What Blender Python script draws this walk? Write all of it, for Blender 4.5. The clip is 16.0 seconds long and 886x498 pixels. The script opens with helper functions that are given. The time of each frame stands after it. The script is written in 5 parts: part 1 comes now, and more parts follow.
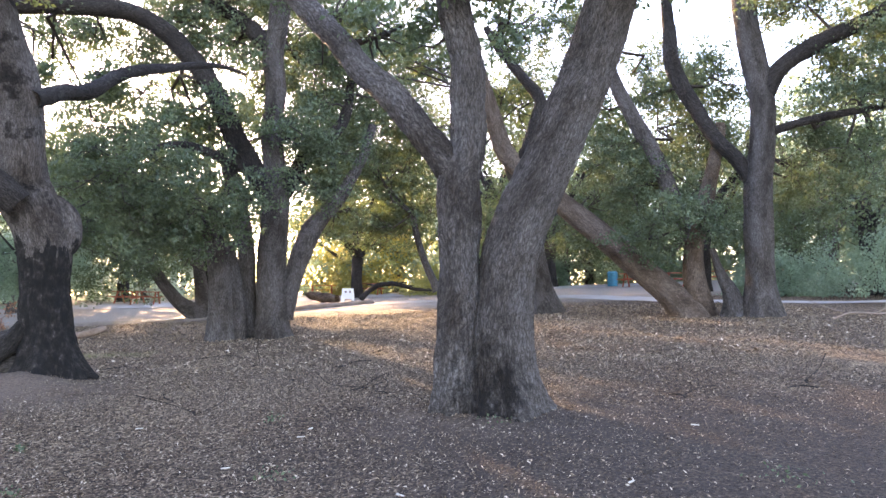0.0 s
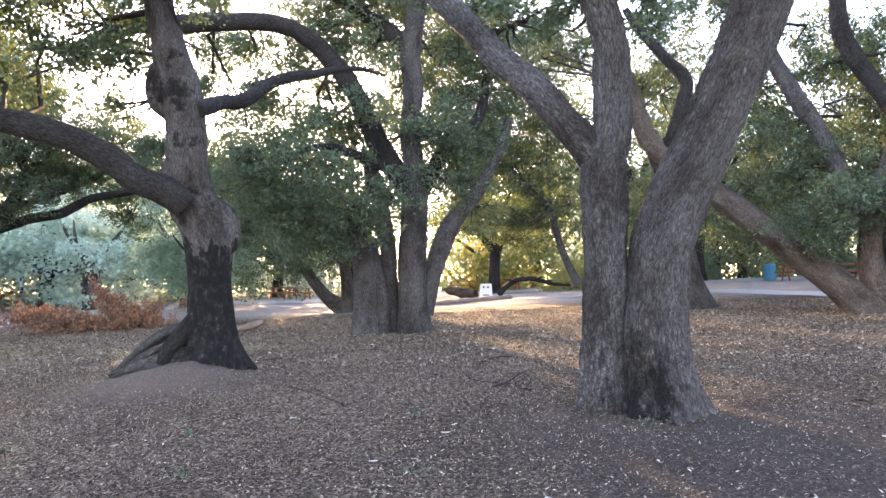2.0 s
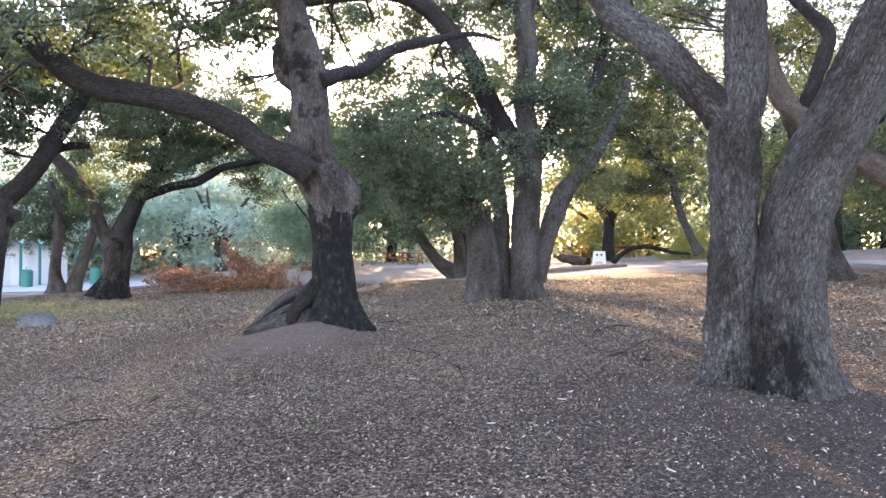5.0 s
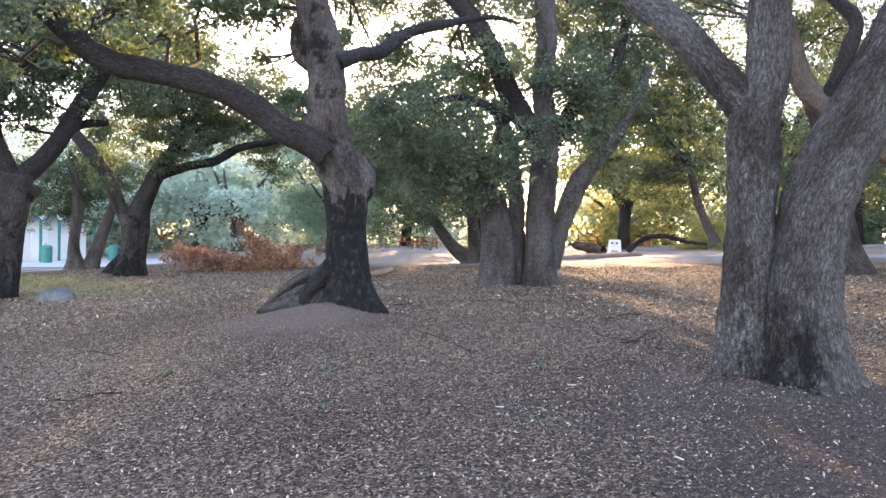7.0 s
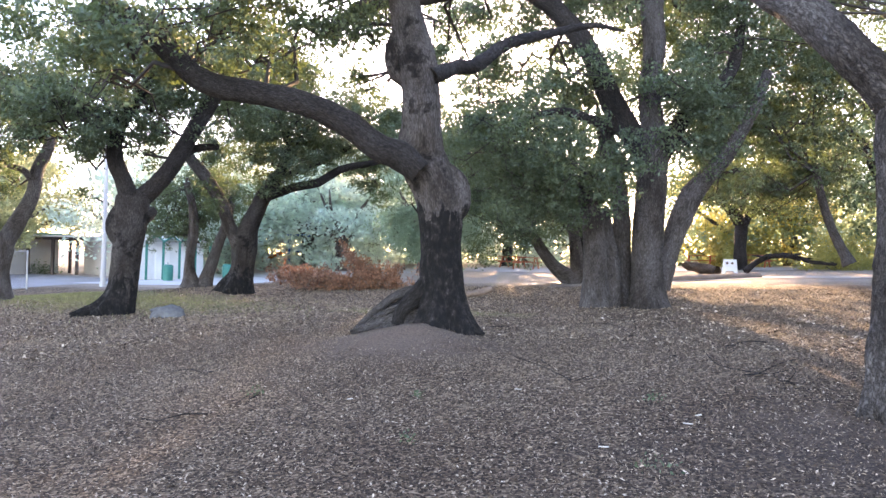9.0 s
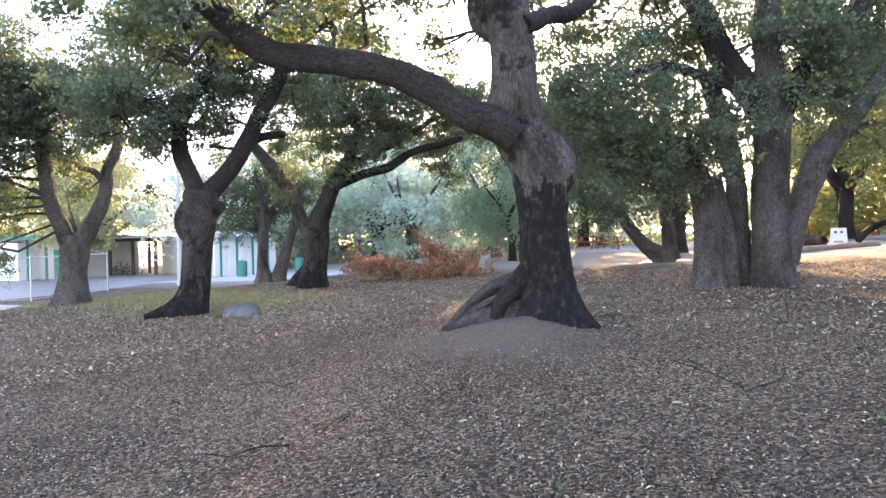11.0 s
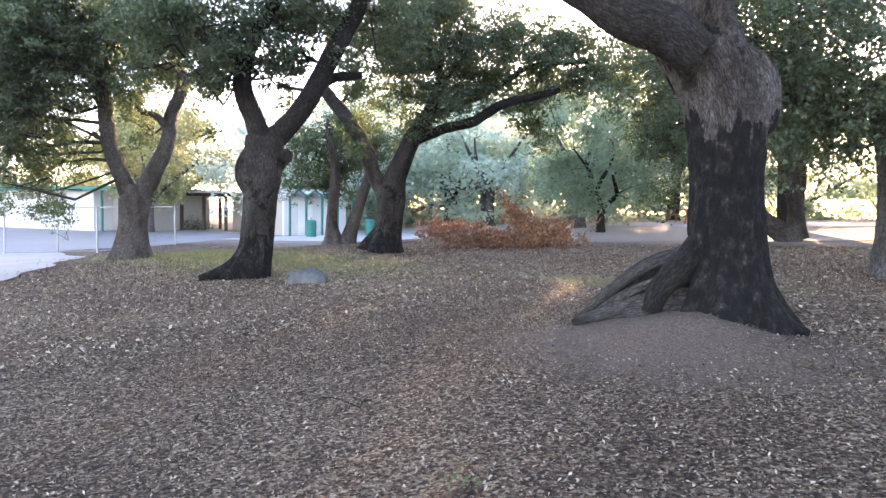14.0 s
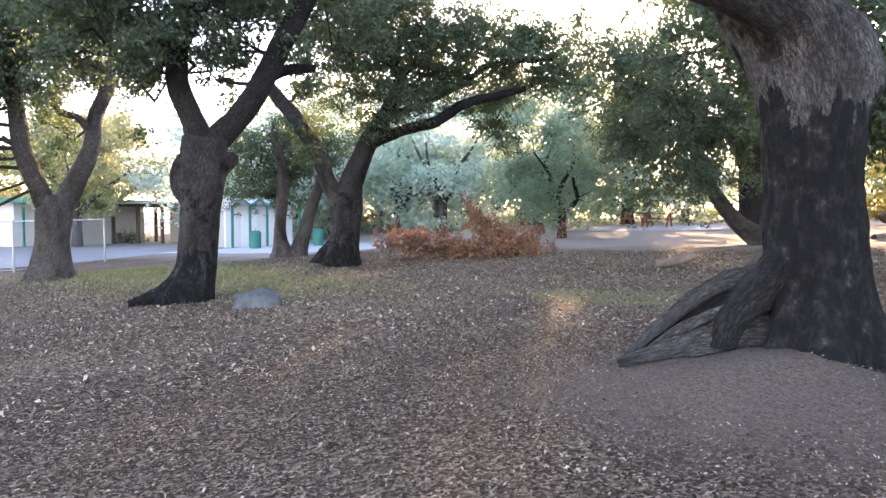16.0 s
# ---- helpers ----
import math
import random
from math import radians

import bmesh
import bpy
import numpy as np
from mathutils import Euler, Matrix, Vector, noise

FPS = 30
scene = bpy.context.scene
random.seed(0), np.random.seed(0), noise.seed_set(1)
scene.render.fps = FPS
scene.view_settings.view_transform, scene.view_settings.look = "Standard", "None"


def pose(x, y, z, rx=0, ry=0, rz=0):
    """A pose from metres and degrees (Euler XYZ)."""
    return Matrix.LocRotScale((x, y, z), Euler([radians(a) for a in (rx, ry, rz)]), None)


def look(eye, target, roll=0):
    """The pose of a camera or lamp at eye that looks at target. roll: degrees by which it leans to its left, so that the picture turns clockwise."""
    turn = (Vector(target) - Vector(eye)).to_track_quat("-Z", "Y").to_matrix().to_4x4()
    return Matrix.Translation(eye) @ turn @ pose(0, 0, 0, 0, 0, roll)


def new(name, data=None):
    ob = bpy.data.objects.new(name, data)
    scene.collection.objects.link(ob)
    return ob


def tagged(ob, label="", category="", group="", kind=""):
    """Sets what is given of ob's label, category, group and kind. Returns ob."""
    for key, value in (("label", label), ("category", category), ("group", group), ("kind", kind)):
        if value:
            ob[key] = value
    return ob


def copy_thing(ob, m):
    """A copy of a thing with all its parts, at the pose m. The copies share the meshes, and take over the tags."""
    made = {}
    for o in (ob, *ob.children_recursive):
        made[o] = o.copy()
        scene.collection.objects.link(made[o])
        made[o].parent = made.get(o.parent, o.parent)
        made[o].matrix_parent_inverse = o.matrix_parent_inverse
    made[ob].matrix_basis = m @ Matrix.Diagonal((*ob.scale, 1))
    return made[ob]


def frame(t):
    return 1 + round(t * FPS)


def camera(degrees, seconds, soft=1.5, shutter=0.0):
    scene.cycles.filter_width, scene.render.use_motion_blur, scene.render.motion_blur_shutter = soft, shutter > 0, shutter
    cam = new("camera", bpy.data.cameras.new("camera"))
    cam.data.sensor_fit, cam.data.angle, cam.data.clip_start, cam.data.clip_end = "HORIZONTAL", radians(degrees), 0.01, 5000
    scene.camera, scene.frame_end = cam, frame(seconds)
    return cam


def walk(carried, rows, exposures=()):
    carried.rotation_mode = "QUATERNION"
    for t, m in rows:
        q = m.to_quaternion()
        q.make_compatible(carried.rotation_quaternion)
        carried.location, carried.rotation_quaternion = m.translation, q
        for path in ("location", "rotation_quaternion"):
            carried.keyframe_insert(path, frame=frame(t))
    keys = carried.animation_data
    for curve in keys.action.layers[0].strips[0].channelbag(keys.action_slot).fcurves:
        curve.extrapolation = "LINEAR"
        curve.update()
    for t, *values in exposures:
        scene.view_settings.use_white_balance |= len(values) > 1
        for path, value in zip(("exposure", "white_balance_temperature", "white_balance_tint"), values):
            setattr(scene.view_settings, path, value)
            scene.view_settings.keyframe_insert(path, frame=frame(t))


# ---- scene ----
cam = camera(67.1, 16.0)
# seconds, eye, target, roll
PATH = [
    (0, (-0.044, -0.095, 1.541), (-0.165, 1.897, 1.671), -0.41),
    (0.5, (-0.131, -0.080, 1.522), (-0.320, 1.906, 1.658), -0.70),
    (1, (-0.077, 0.024, 1.530), (-0.382, 1.996, 1.667), 0.62),
    (1.5, (-0.091, 0.025, 1.538), (-0.561, 1.964, 1.678), 0.49),
    (2, (-0.117, 0.072, 1.531), (-0.639, 1.998, 1.651), -0.65),
    (2.5, (-0.127, 0.069, 1.542), (-0.731, 1.972, 1.659), -0.82),
    (3, (-0.139, 0.039, 1.538), (-0.789, 1.928, 1.633), -0.52),
    (3.5, (-0.145, 0.074, 1.525), (-0.860, 1.940, 1.611), -0.23),
    (4, (-0.161, 0.057, 1.526), (-0.949, 1.894, 1.605), 0.44),
    (4.5, (-0.148, -0.011, 1.530), (-0.971, 1.810, 1.587), 0.59),
    (4.7, (-0.163, -0.005, 1.537), (-0.991, 1.815, 1.579), 0.14),
    (6.8, (-0.169, 0.064, 1.525), (-1.052, 1.858, 1.496), 1.29),
    (7, (-0.154, 0.026, 1.518), (-1.026, 1.826, 1.494), 1.34),
    (7.5, (-0.132, 0.025, 1.522), (-0.992, 1.831, 1.517), 1.64),
    (8, (-0.104, 0.078, 1.521), (-1.019, 1.857, 1.535), 1.65),
    (8.5, (-0.163, 0.105, 1.491), (-1.229, 1.797, 1.543), -0.48),
    (8.7, (-0.219, 0.243, 1.497), (-1.341, 1.898, 1.540), 1.07),
    (10.8, (-1.308, 1.216, 1.506), (-2.538, 2.793, 1.477), -0.70),
    (11, (-1.476, 1.330, 1.477), (-2.769, 2.856, 1.462), -1.27),
    (11.5, (-1.816, 1.541, 1.469), (-3.251, 2.933, 1.398), -1.74),
    (12, (-2.138, 1.757, 1.457), (-3.499, 3.222, 1.392), -1.67),
    (12.5, (-2.452, 1.999, 1.441), (-3.898, 3.380, 1.380), -1.50),
    (13, (-2.769, 2.240, 1.428), (-4.127, 3.708, 1.396), -0.32),
    (13.5, (-3.108, 2.480, 1.403), (-4.406, 4.001, 1.351), 0.29),
    (14, (-3.471, 2.701, 1.394), (-4.906, 4.090, 1.281), 1.01),
    (14.5, (-3.812, 2.903, 1.387), (-5.117, 4.418, 1.324), 1.08),
    (15, (-4.168, 3.103, 1.393), (-5.611, 4.488, 1.355), 0.24),
    (15.5, (-4.529, 3.281, 1.418), (-5.899, 4.738, 1.377), -0.20),
    (16, (-4.888, 3.454, 1.430), (-6.205, 4.956, 1.338), 0.03),
]
walk(cam, [(t, look(eye, target, roll)) for t, eye, target, roll in PATH],
     exposures=[(0.0, 3.36, 6800, 31.0), (13.5, 3.3, 6800, 31.0), (16.0, 3.24, 6800, 31.0)])

# ---- sky and sun: low evening sun ahead, behind the trees ----
SUN_BEARING, SUN_HEIGHT = 27.5, 13.5   # degrees left of +y, degrees up
world = bpy.data.worlds.new("evening_sky")
scene.world = world
world.use_nodes = True
wn = world.node_tree.nodes
sky = wn.new("ShaderNodeTexSky")
sky.sky_type = 'NISHITA'
sky.sun_disc = False
sky.sun_elevation = radians(SUN_HEIGHT)
sky.sun_rotation = radians(-SUN_BEARING)
sky.air_density, sky.dust_density, sky.ozone_density = 1.0, 0.6, 1.0
wn["Background"].inputs["Strength"].default_value = 0.15
world.node_tree.links.new(sky.outputs["Color"], wn["Background"].inputs["Color"])
sun_data = bpy.data.lights.new("sun", 'SUN')
sun_data.energy, sun_data.angle, sun_data.color = 3.4, radians(0.6), (1.0, 0.72, 0.36)
sun = new("sun", sun_data)
b, e = radians(SUN_BEARING), radians(SUN_HEIGHT)
sun.matrix_world = look((-60 * math.sin(b), 60 * math.cos(b), 60 * math.tan(e)), (0, 0, 0))


# ---- materials ----
def material(name, rough=0.8, metal=0.0):
    m = bpy.data.materials.new(name)
    m.use_nodes = True
    p = m.node_tree.nodes["Principled BSDF"]
    p.inputs["Roughness"].default_value = rough
    p.inputs["Metallic"].default_value = metal
    p.inputs["Specular IOR Level"].default_value = 0.3
    return m, m.node_tree.nodes, m.node_tree.links, p


def noise_node(n, l, scale, detail=6.0, rough=0.6, stretch=None, kind="Object"):
    c = n.new("ShaderNodeTexCoord")
    if kind == "Vector":
        c = n.new("ShaderNodeAttribute")
        c.attribute_name = "bark_co"
    t = n.new("ShaderNodeTexNoise")
    t.inputs["Scale"].default_value = scale
    t.inputs["Detail"].default_value = detail
    t.inputs["Roughness"].default_value = rough
    if stretch:
        mp = n.new("ShaderNodeMapping")
        mp.inputs["Scale"].default_value = stretch
        l.new(c.outputs[kind], mp.inputs["Vector"])
        l.new(mp.outputs["Vector"], t.inputs["Vector"])
    else:
        l.new(c.outputs[kind], t.inputs["Vector"])
    return t


def ramp(n, l, source, stops):
    r = n.new("ShaderNodeValToRGB")
    while len(r.color_ramp.elements) < len(stops):
        r.color_ramp.elements.new(0.5)
    for el, (at, col) in zip(r.color_ramp.elements, stops):
        el.position, el.color = at, (*col, 1)
    l.new(source, r.inputs["Fac"])
    return r


def mix(n, l, fac, a, b, mode='MIX'):
    m = n.new("ShaderNodeMix")
    m.data_type, m.blend_type = 'RGBA', mode
    for sock, v in ((m.inputs[0], fac), (m.inputs[6], a), (m.inputs[7], b)):
        if isinstance(v, (int, float)):
            sock.default_value = v
        elif isinstance(v, tuple):
            sock.default_value = (*v, 1)
        else:
            l.new(v, sock)
    return m.outputs[2]


def bump(n, l, p, height, strength, distance):
    bm_ = n.new("ShaderNodeBump")
    bm_.inputs["Strength"].default_value, bm_.inputs["Distance"].default_value = strength, distance
    l.new(height, bm_.inputs["Height"])
    l.new(bm_.outputs["Normal"], p.inputs["Normal"])


def bark(name, dark, mid, light, burnt=None, scar=None):
    """Bark that follows the limb: (round, round, along) is kept on each vertex as bark_co, in metres."""
    m, n, l, p = material(name, 0.92)
    co = n.new("ShaderNodeAttribute")
    co.attribute_name = "bark_co"
    fine = noise_node(n, l, 30.0, 9, 0.72, (1.3, 1.3, 0.4), "Vector")
    wide = noise_node(n, l, 1.7, 6, 0.62, (1.0, 1.0, 0.6), "Vector")
    col = ramp(n, l, fine.outputs["Fac"], [(0.28, dark), (0.48, mid), (0.74, light)]).outputs["Color"]
    blot = ramp(n, l, wide.outputs["Fac"], [(0.36, (0.48, 0.43, 0.39)), (0.5, (0.95, 0.93, 0.92)), (0.64, (1.28, 1.3, 1.33))]).outputs["Color"]
    col = mix(n, l, 1.0, col, blot, 'MULTIPLY')
    # narrow cracks between long plates, bent by a coarse and a fine sway
    bent = noise_node(n, l, 6.0, 5, 0.7, None, "Vector")
    sway = n.new("ShaderNodeVectorMath")
    sway.operation = 'SCALE'
    sway.inputs["Scale"].default_value = 0.16
    l.new(bent.outputs["Color"], sway.inputs[0])
    shifted = n.new("ShaderNodeVectorMath")
    l.new(co.outputs["Vector"], shifted.inputs[0])
    l.new(sway.outputs["Vector"], shifted.inputs[1])

    def cracks(scale):
        cw = n.new("ShaderNodeMapping")
        cw.inputs["Scale"].default_value = scale
        l.new(shifted.outputs["Vector"], cw.inputs["Vector"])
        v = n.new("ShaderNodeTexVoronoi")
        v.feature = 'DISTANCE_TO_EDGE'
        v.inputs["Scale"].default_value = 1.0
        v.inputs["Randomness"].default_value = 1.0
        l.new(cw.outputs["Vector"], v.inputs["Vector"])
        return v.outputs["Distance"]

    crack = cracks((36, 36, 8.5))
    small = cracks((70, 70, 30))
    gap = ramp(n, l, crack, [(0.0, (0.18, 0.165, 0.155)), (0.09, (0.66, 0.64, 0.63)), (0.25, (1.0, 1.0, 1.0)), (0.5, (1.1, 1.1, 1.11))]).outputs["Color"]
    col = mix(n, l, 0.78, col, gap, 'MULTIPLY')
    gap2 = ramp(n, l, small, [(0.0, (0.5, 0.48, 0.46)), (0.12, (1.0, 1.0, 1.0))]).outputs["Color"]
    col = mix(n, l, 0.5, col, gap2, 'MULTIPLY')
    if burnt:
        # scorched shell with a ragged upper edge and grey scabs left on it
        c = n.new("ShaderNodeTexCoord")
        sep = n.new("ShaderNodeSeparateXYZ")
        l.new(c.outputs["Object"], sep.inputs["Vector"])
        rag = noise_node(n, l, 3.4, 9, 0.7, (1.5, 1.5, 0.55))
        add = n.new("ShaderNodeMath")
        add.operation = 'MULTIPLY_ADD'
        l.new(rag.outputs["Fac"], add.inputs[0])
        add.inputs[1].default_value = 3.2
        l.new(sep.outputs["Z"], add.inputs[2])
        edge = n.new("ShaderNodeMath")
        edge.operation = 'LESS_THAN'
        l.new(add.outputs[0], edge.inputs[0])
        edge.inputs[1].default_value = burnt
        scab = noise_node(n, l, 9.0, 9, 0.72, (1.2, 1.2, 0.7))
        char = ramp(n, l, scab.outputs["Fac"], [(0.3, (0.005, 0.0045, 0.004)), (0.5, (0.014, 0.012, 0.011)), (0.62, (0.042, 0.036, 0.032)), (0.71, (0.17, 0.15, 0.135))]).outputs["Color"]
        soot = noise_node(n, l, 1.5, 7, 0.66)
        sooty = ramp(n, l, soot.outputs["Fac"], [(0.56, (1.0, 1.0, 1.0)), (0.6, (0.3, 0.28, 0.27)), (0.7, (0.16, 0.15, 0.15))]).outputs["Color"]
        col = mix(n, l, 1.0, col, sooty, 'MULTIPLY')
        col = mix(n, l, edge.outputs[0], col, char)
    if scar:
        # charred bark about the hollow, with a ragged edge
        c = n.new("ShaderNodeTexCoord")
        mp = n.new("ShaderNodeMapping")
        mp.inputs["Location"].default_value = (-scar[0], -scar[1], -scar[2] * 0.55)
        mp.inputs["Scale"].default_value = (1, 1, 0.55)
        l.new(c.outputs["Object"], mp.inputs["Vector"])
        ln = n.new("ShaderNodeVectorMath")
        ln.operation = 'LENGTH'
        l.new(mp.outputs["Vector"], ln.inputs[0])
        rag = noise_node(n, l, 6.0, 9, 0.74, (1.4, 1.4, 0.6))
        add = n.new("ShaderNodeMath")
        add.operation = 'MULTIPLY_ADD'
        l.new(rag.outputs["Fac"], add.inputs[0])
        add.inputs[1].default_value = 1.1
        l.new(ln.outputs["Value"], add.inputs[2])
        edge = n.new("ShaderNodeMapRange")
        edge.inputs["From Min"].default_value, edge.inputs["From Max"].default_value = 0.95, 0.72
        l.new(add.outputs[0], edge.inputs["Value"])
        col = mix(n, l, edge.outputs["Result"], col, mix(n, l, 1.0, col, (0.17, 0.155, 0.145), 'MULTIPLY'))
    l.new(col, p.inputs["Base Color"])
    rise = ramp(n, l, crack, [(0.0, (0, 0, 0)), (0.16, (0.8, 0.8, 0.8)), (0.45, (1, 1, 1))]).outputs["Color"]
    h2 = n.new("ShaderNodeMath")
    h2.operation = 'MULTIPLY_ADD'
    l.new(fine.outputs["Fac"], h2.inputs[0])
    h2.inputs[1].default_value = 0.7
    l.new(rise, h2.inputs[2])
    h3 = n.new("ShaderNodeMath")
    h3.operation = 'MULTIPLY_ADD'
    l.new(small, h3.inputs[0])
    h3.inputs[1].default_value = 0.9
    l.new(h2.outputs[0], h3.inputs[2])
    bump(n, l, p, h3.outputs[0], 1.0, 0.022)
    return m


GREY = (0.05, 0.044, 0.04), (0.135, 0.122, 0.114), (0.26, 0.247, 0.238)
BARK_GREY = bark("grey_furrowed_bark", *GREY)
BARK_HOLLOW = bark("grey_bark_charred_at_the_hollow", *GREY, scar=(0.0, -0.4, 0.16))
ROOT_GREY = bark("weathered_grey_root", (0.05, 0.045, 0.041), (0.13, 0.118, 0.108), (0.28, 0.26, 0.24))
BARK_CHAR_SHADE = bark("charred_root_bark_and_hollow_shade", (0.008, 0.007, 0.006), (0.028, 0.024, 0.021), (0.085, 0.076, 0.068))
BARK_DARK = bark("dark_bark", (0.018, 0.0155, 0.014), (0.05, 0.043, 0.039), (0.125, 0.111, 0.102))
BARK_PALE = bark("pale_bark", (0.05, 0.045, 0.04), (0.17, 0.15, 0.136), (0.32, 0.29, 0.265))
BARK_TAN = bark("tan_bark", (0.08, 0.058, 0.045), (0.2, 0.15, 0.115), (0.34, 0.28, 0.23))
BARK_SOOTY = bark("sooty_mottled_bark", (0.028, 0.024, 0.022), (0.08, 0.07, 0.063), (0.17, 0.153, 0.142), burnt=2.3)
BARK_BURNT = bark("fire_blackened_bark", (0.06, 0.052, 0.047), (0.15, 0.132, 0.12), (0.26, 0.236, 0.218), burnt=3.35)


def leaf_material(name, low, high, glow, share=0.35):
    m, n, l, p = material(name, 0.55)
    g = n.new("ShaderNodeNewGeometry")
    col = ramp(n, l, g.outputs["Random Per Island"], [(0.0, low), (0.75, high), (1.0, tuple(min(1, v * 1.5) for v in high))]).outputs["Color"]
    wide = noise_node(n, l, 0.7, 3, 0.5)
    shade = ramp(n, l, wide.outputs["Fac"], [(0.3, (0.75, 0.8, 0.8)), (0.7, (1.2, 1.15, 0.95))]).outputs["Color"]
    col = mix(n, l, 1.0, col, shade, 'MULTIPLY')
    l.new(col, p.inputs["Base Color"])
    tr = n.new("ShaderNodeBsdfTranslucent")
    tr.inputs["Color"].default_value = (*glow, 1)
    ms = n.new("ShaderNodeMixShader")
    ms.inputs[0].default_value = share
    out = n["Material Output"]
    l.new(p.outputs[0], ms.inputs[1])
    l.new(tr.outputs[0], ms.inputs[2])
    l.new(ms.outputs[0], out.inputs["Surface"])
    return m


LEAF_OAK = leaf_material("oak_leaf", (0.04, 0.06, 0.047), (0.092, 0.122, 0.09), (0.2, 0.27, 0.08), 0.25)
# leaves of the far trees, paled towards blue: distance haze put into the colour
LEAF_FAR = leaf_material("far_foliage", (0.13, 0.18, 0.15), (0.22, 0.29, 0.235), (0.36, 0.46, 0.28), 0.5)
LEAF_HAZE = leaf_material("hazed_grey_green_foliage", (0.36, 0.45, 0.42), (0.5, 0.6, 0.55), (0.58, 0.68, 0.58), 0.6)
# green leaves turned yellow: the low sun is put into this colour
LEAF_SUNLIT = leaf_material("sunlit_yellow_foliage", (0.2, 0.22, 0.08), (0.38, 0.37, 0.15), (0.5, 0.46, 0.15), 0.5)
LEAF_PALE = leaf_material("pale_yellow_green_foliage", (0.22, 0.23, 0.12), (0.36, 0.36, 0.2), (0.42, 0.42, 0.2), 0.3)
LEAF_DEAD = leaf_material("dead_leaf", (0.16, 0.078, 0.055), (0.38, 0.215, 0.155), (0.32, 0.15, 0.08), 0.22)


def plain(name, low, high, scale=6.0, rough=0.8, metal=0.0, depth=0.004):
    m, n, l, p = material(name, rough, metal)
    t = noise_node(n, l, scale, 8, 0.65)
    w = noise_node(n, l, scale * 0.12, 4, 0.5)
    col = ramp(n, l, t.outputs["Fac"], [(0.3, low), (0.7, high)]).outputs["Color"]
    col = mix(n, l, 0.5, col, ramp(n, l, w.outputs["Fac"], [(0.35, low), (0.65, high)]).outputs["Color"])
    l.new(col, p.inputs["Base Color"])
    bump(n, l, p, t.outputs["Fac"], 0.4, depth)
    return m


WALL_WHITE = plain("white_painted_block", (0.6, 0.6, 0.59), (0.74, 0.74, 0.73), 3)
WALK = plain("dusty_walk", (0.3, 0.275, 0.25), (0.42, 0.385, 0.35), 4)
# tan for side, rear and porch walls, darker than the white ones
WALL_TAN = plain("tan_wall", (0.4, 0.37, 0.33), (0.48, 0.45, 0.4), 3)
GREEN_PAINT = plain("green_painted_steel", (0.02, 0.15, 0.12), (0.04, 0.21, 0.17), 8, 0.5)
ROOF_GREY = plain("pale_roofing", (0.5, 0.5, 0.48), (0.62, 0.62, 0.6), 4)
DARK_WOOD = plain("dark_post", (0.05, 0.035, 0.03), (0.09, 0.07, 0.06), 8)
PATH_DIRT = plain("pale_packed_dirt", (0.28, 0.25, 0.225), (0.42, 0.38, 0.345), 4)
CONCRETE = plain("concrete_paving", (0.42, 0.41, 0.395), (0.55, 0.54, 0.525), 3)
ASPHALT = plain("worn_asphalt", (0.18, 0.172, 0.176), (0.26, 0.25, 0.255), 5)
STEEL = plain("galvanised_steel", (0.35, 0.36, 0.37), (0.5, 0.51, 0.52), 12, 0.45, 0.7)
ROCK_GREY = plain("grey_boulder", (0.05, 0.051, 0.052), (0.15, 0.152, 0.152), 11, 0.95, 0, 0.03)
RED_PAINT = plain("red_brown_painted_wood", (0.3, 0.08, 0.05), (0.42, 0.14, 0.09), 8)
WHITE_PAINT = plain("white_paint", (0.7, 0.7, 0.68), (0.82, 0.82, 0.8), 8)
BLUE_PAINT = plain("blue_drum_paint", (0.03, 0.16, 0.24), (0.05, 0.24, 0.33), 8, 0.45)
ORANGE_PAINT = plain("orange_paint", (0.6, 0.15, 0.03), (0.75, 0.25, 0.05), 8, 0.5)
PLAY_BLUE = plain("blue_play_paint", (0.02, 0.08, 0.35), (0.04, 0.14, 0.5), 8, 0.4)
DIRT = plain("bare_dirt", (0.2, 0.15, 0.12), (0.32, 0.25, 0.21), 5, 0.95, 0, 0.02)
PALE_WOOD = plain("pale_splintered_wood", (0.4, 0.36, 0.3), (0.58, 0.53, 0.46), 20)
TWIG_DARK = plain("dark_twig", (0.03, 0.026, 0.023), (0.08, 0.07, 0.062), 18, 0.9)
DEAD_WOOD = plain("dead_grey_wood", (0.14, 0.1, 0.08), (0.3, 0.23, 0.19), 14, 0.9, 0, 0.01)


# ---- mesh helpers ----
def mesh_from(name, verts, faces, mat, smooth=True):
    """verts (n,3), faces (m,3 or 4) as arrays."""
    verts, faces = np.asarray(verts, np.float32), np.asarray(faces, np.int32)
    me = bpy.data.meshes.new(name)
    k = faces.shape[1]
    me.vertices.add(len(verts))
    me.vertices.foreach_set("co", verts.ravel())
    me.loops.add(faces.size)
    me.loops.foreach_set("vertex_index", faces.ravel())
    me.polygons.add(len(faces))
    me.polygons.foreach_set("loop_start", np.arange(0, faces.size, k, dtype=np.int32))
    me.polygons.foreach_set("loop_total", np.full(len(faces), k, dtype=np.int32))
    me.polygons.foreach_set("use_smooth", np.full(len(faces), smooth, dtype=bool))
    me.materials.append(mat)
    me.update(calc_edges=True)
    return me


def under(name, me, parent, label=""):
    ob = new(name, me)
    ob.parent = parent
    if label:
        tagged(ob, label)
    return ob


def part(name, bm, mat, parent, label=""):
    me = bpy.data.meshes.new(name)
    bm.to_mesh(me)
    bm.free()
    me.materials.append(mat)
    return under(name, me, parent, label)


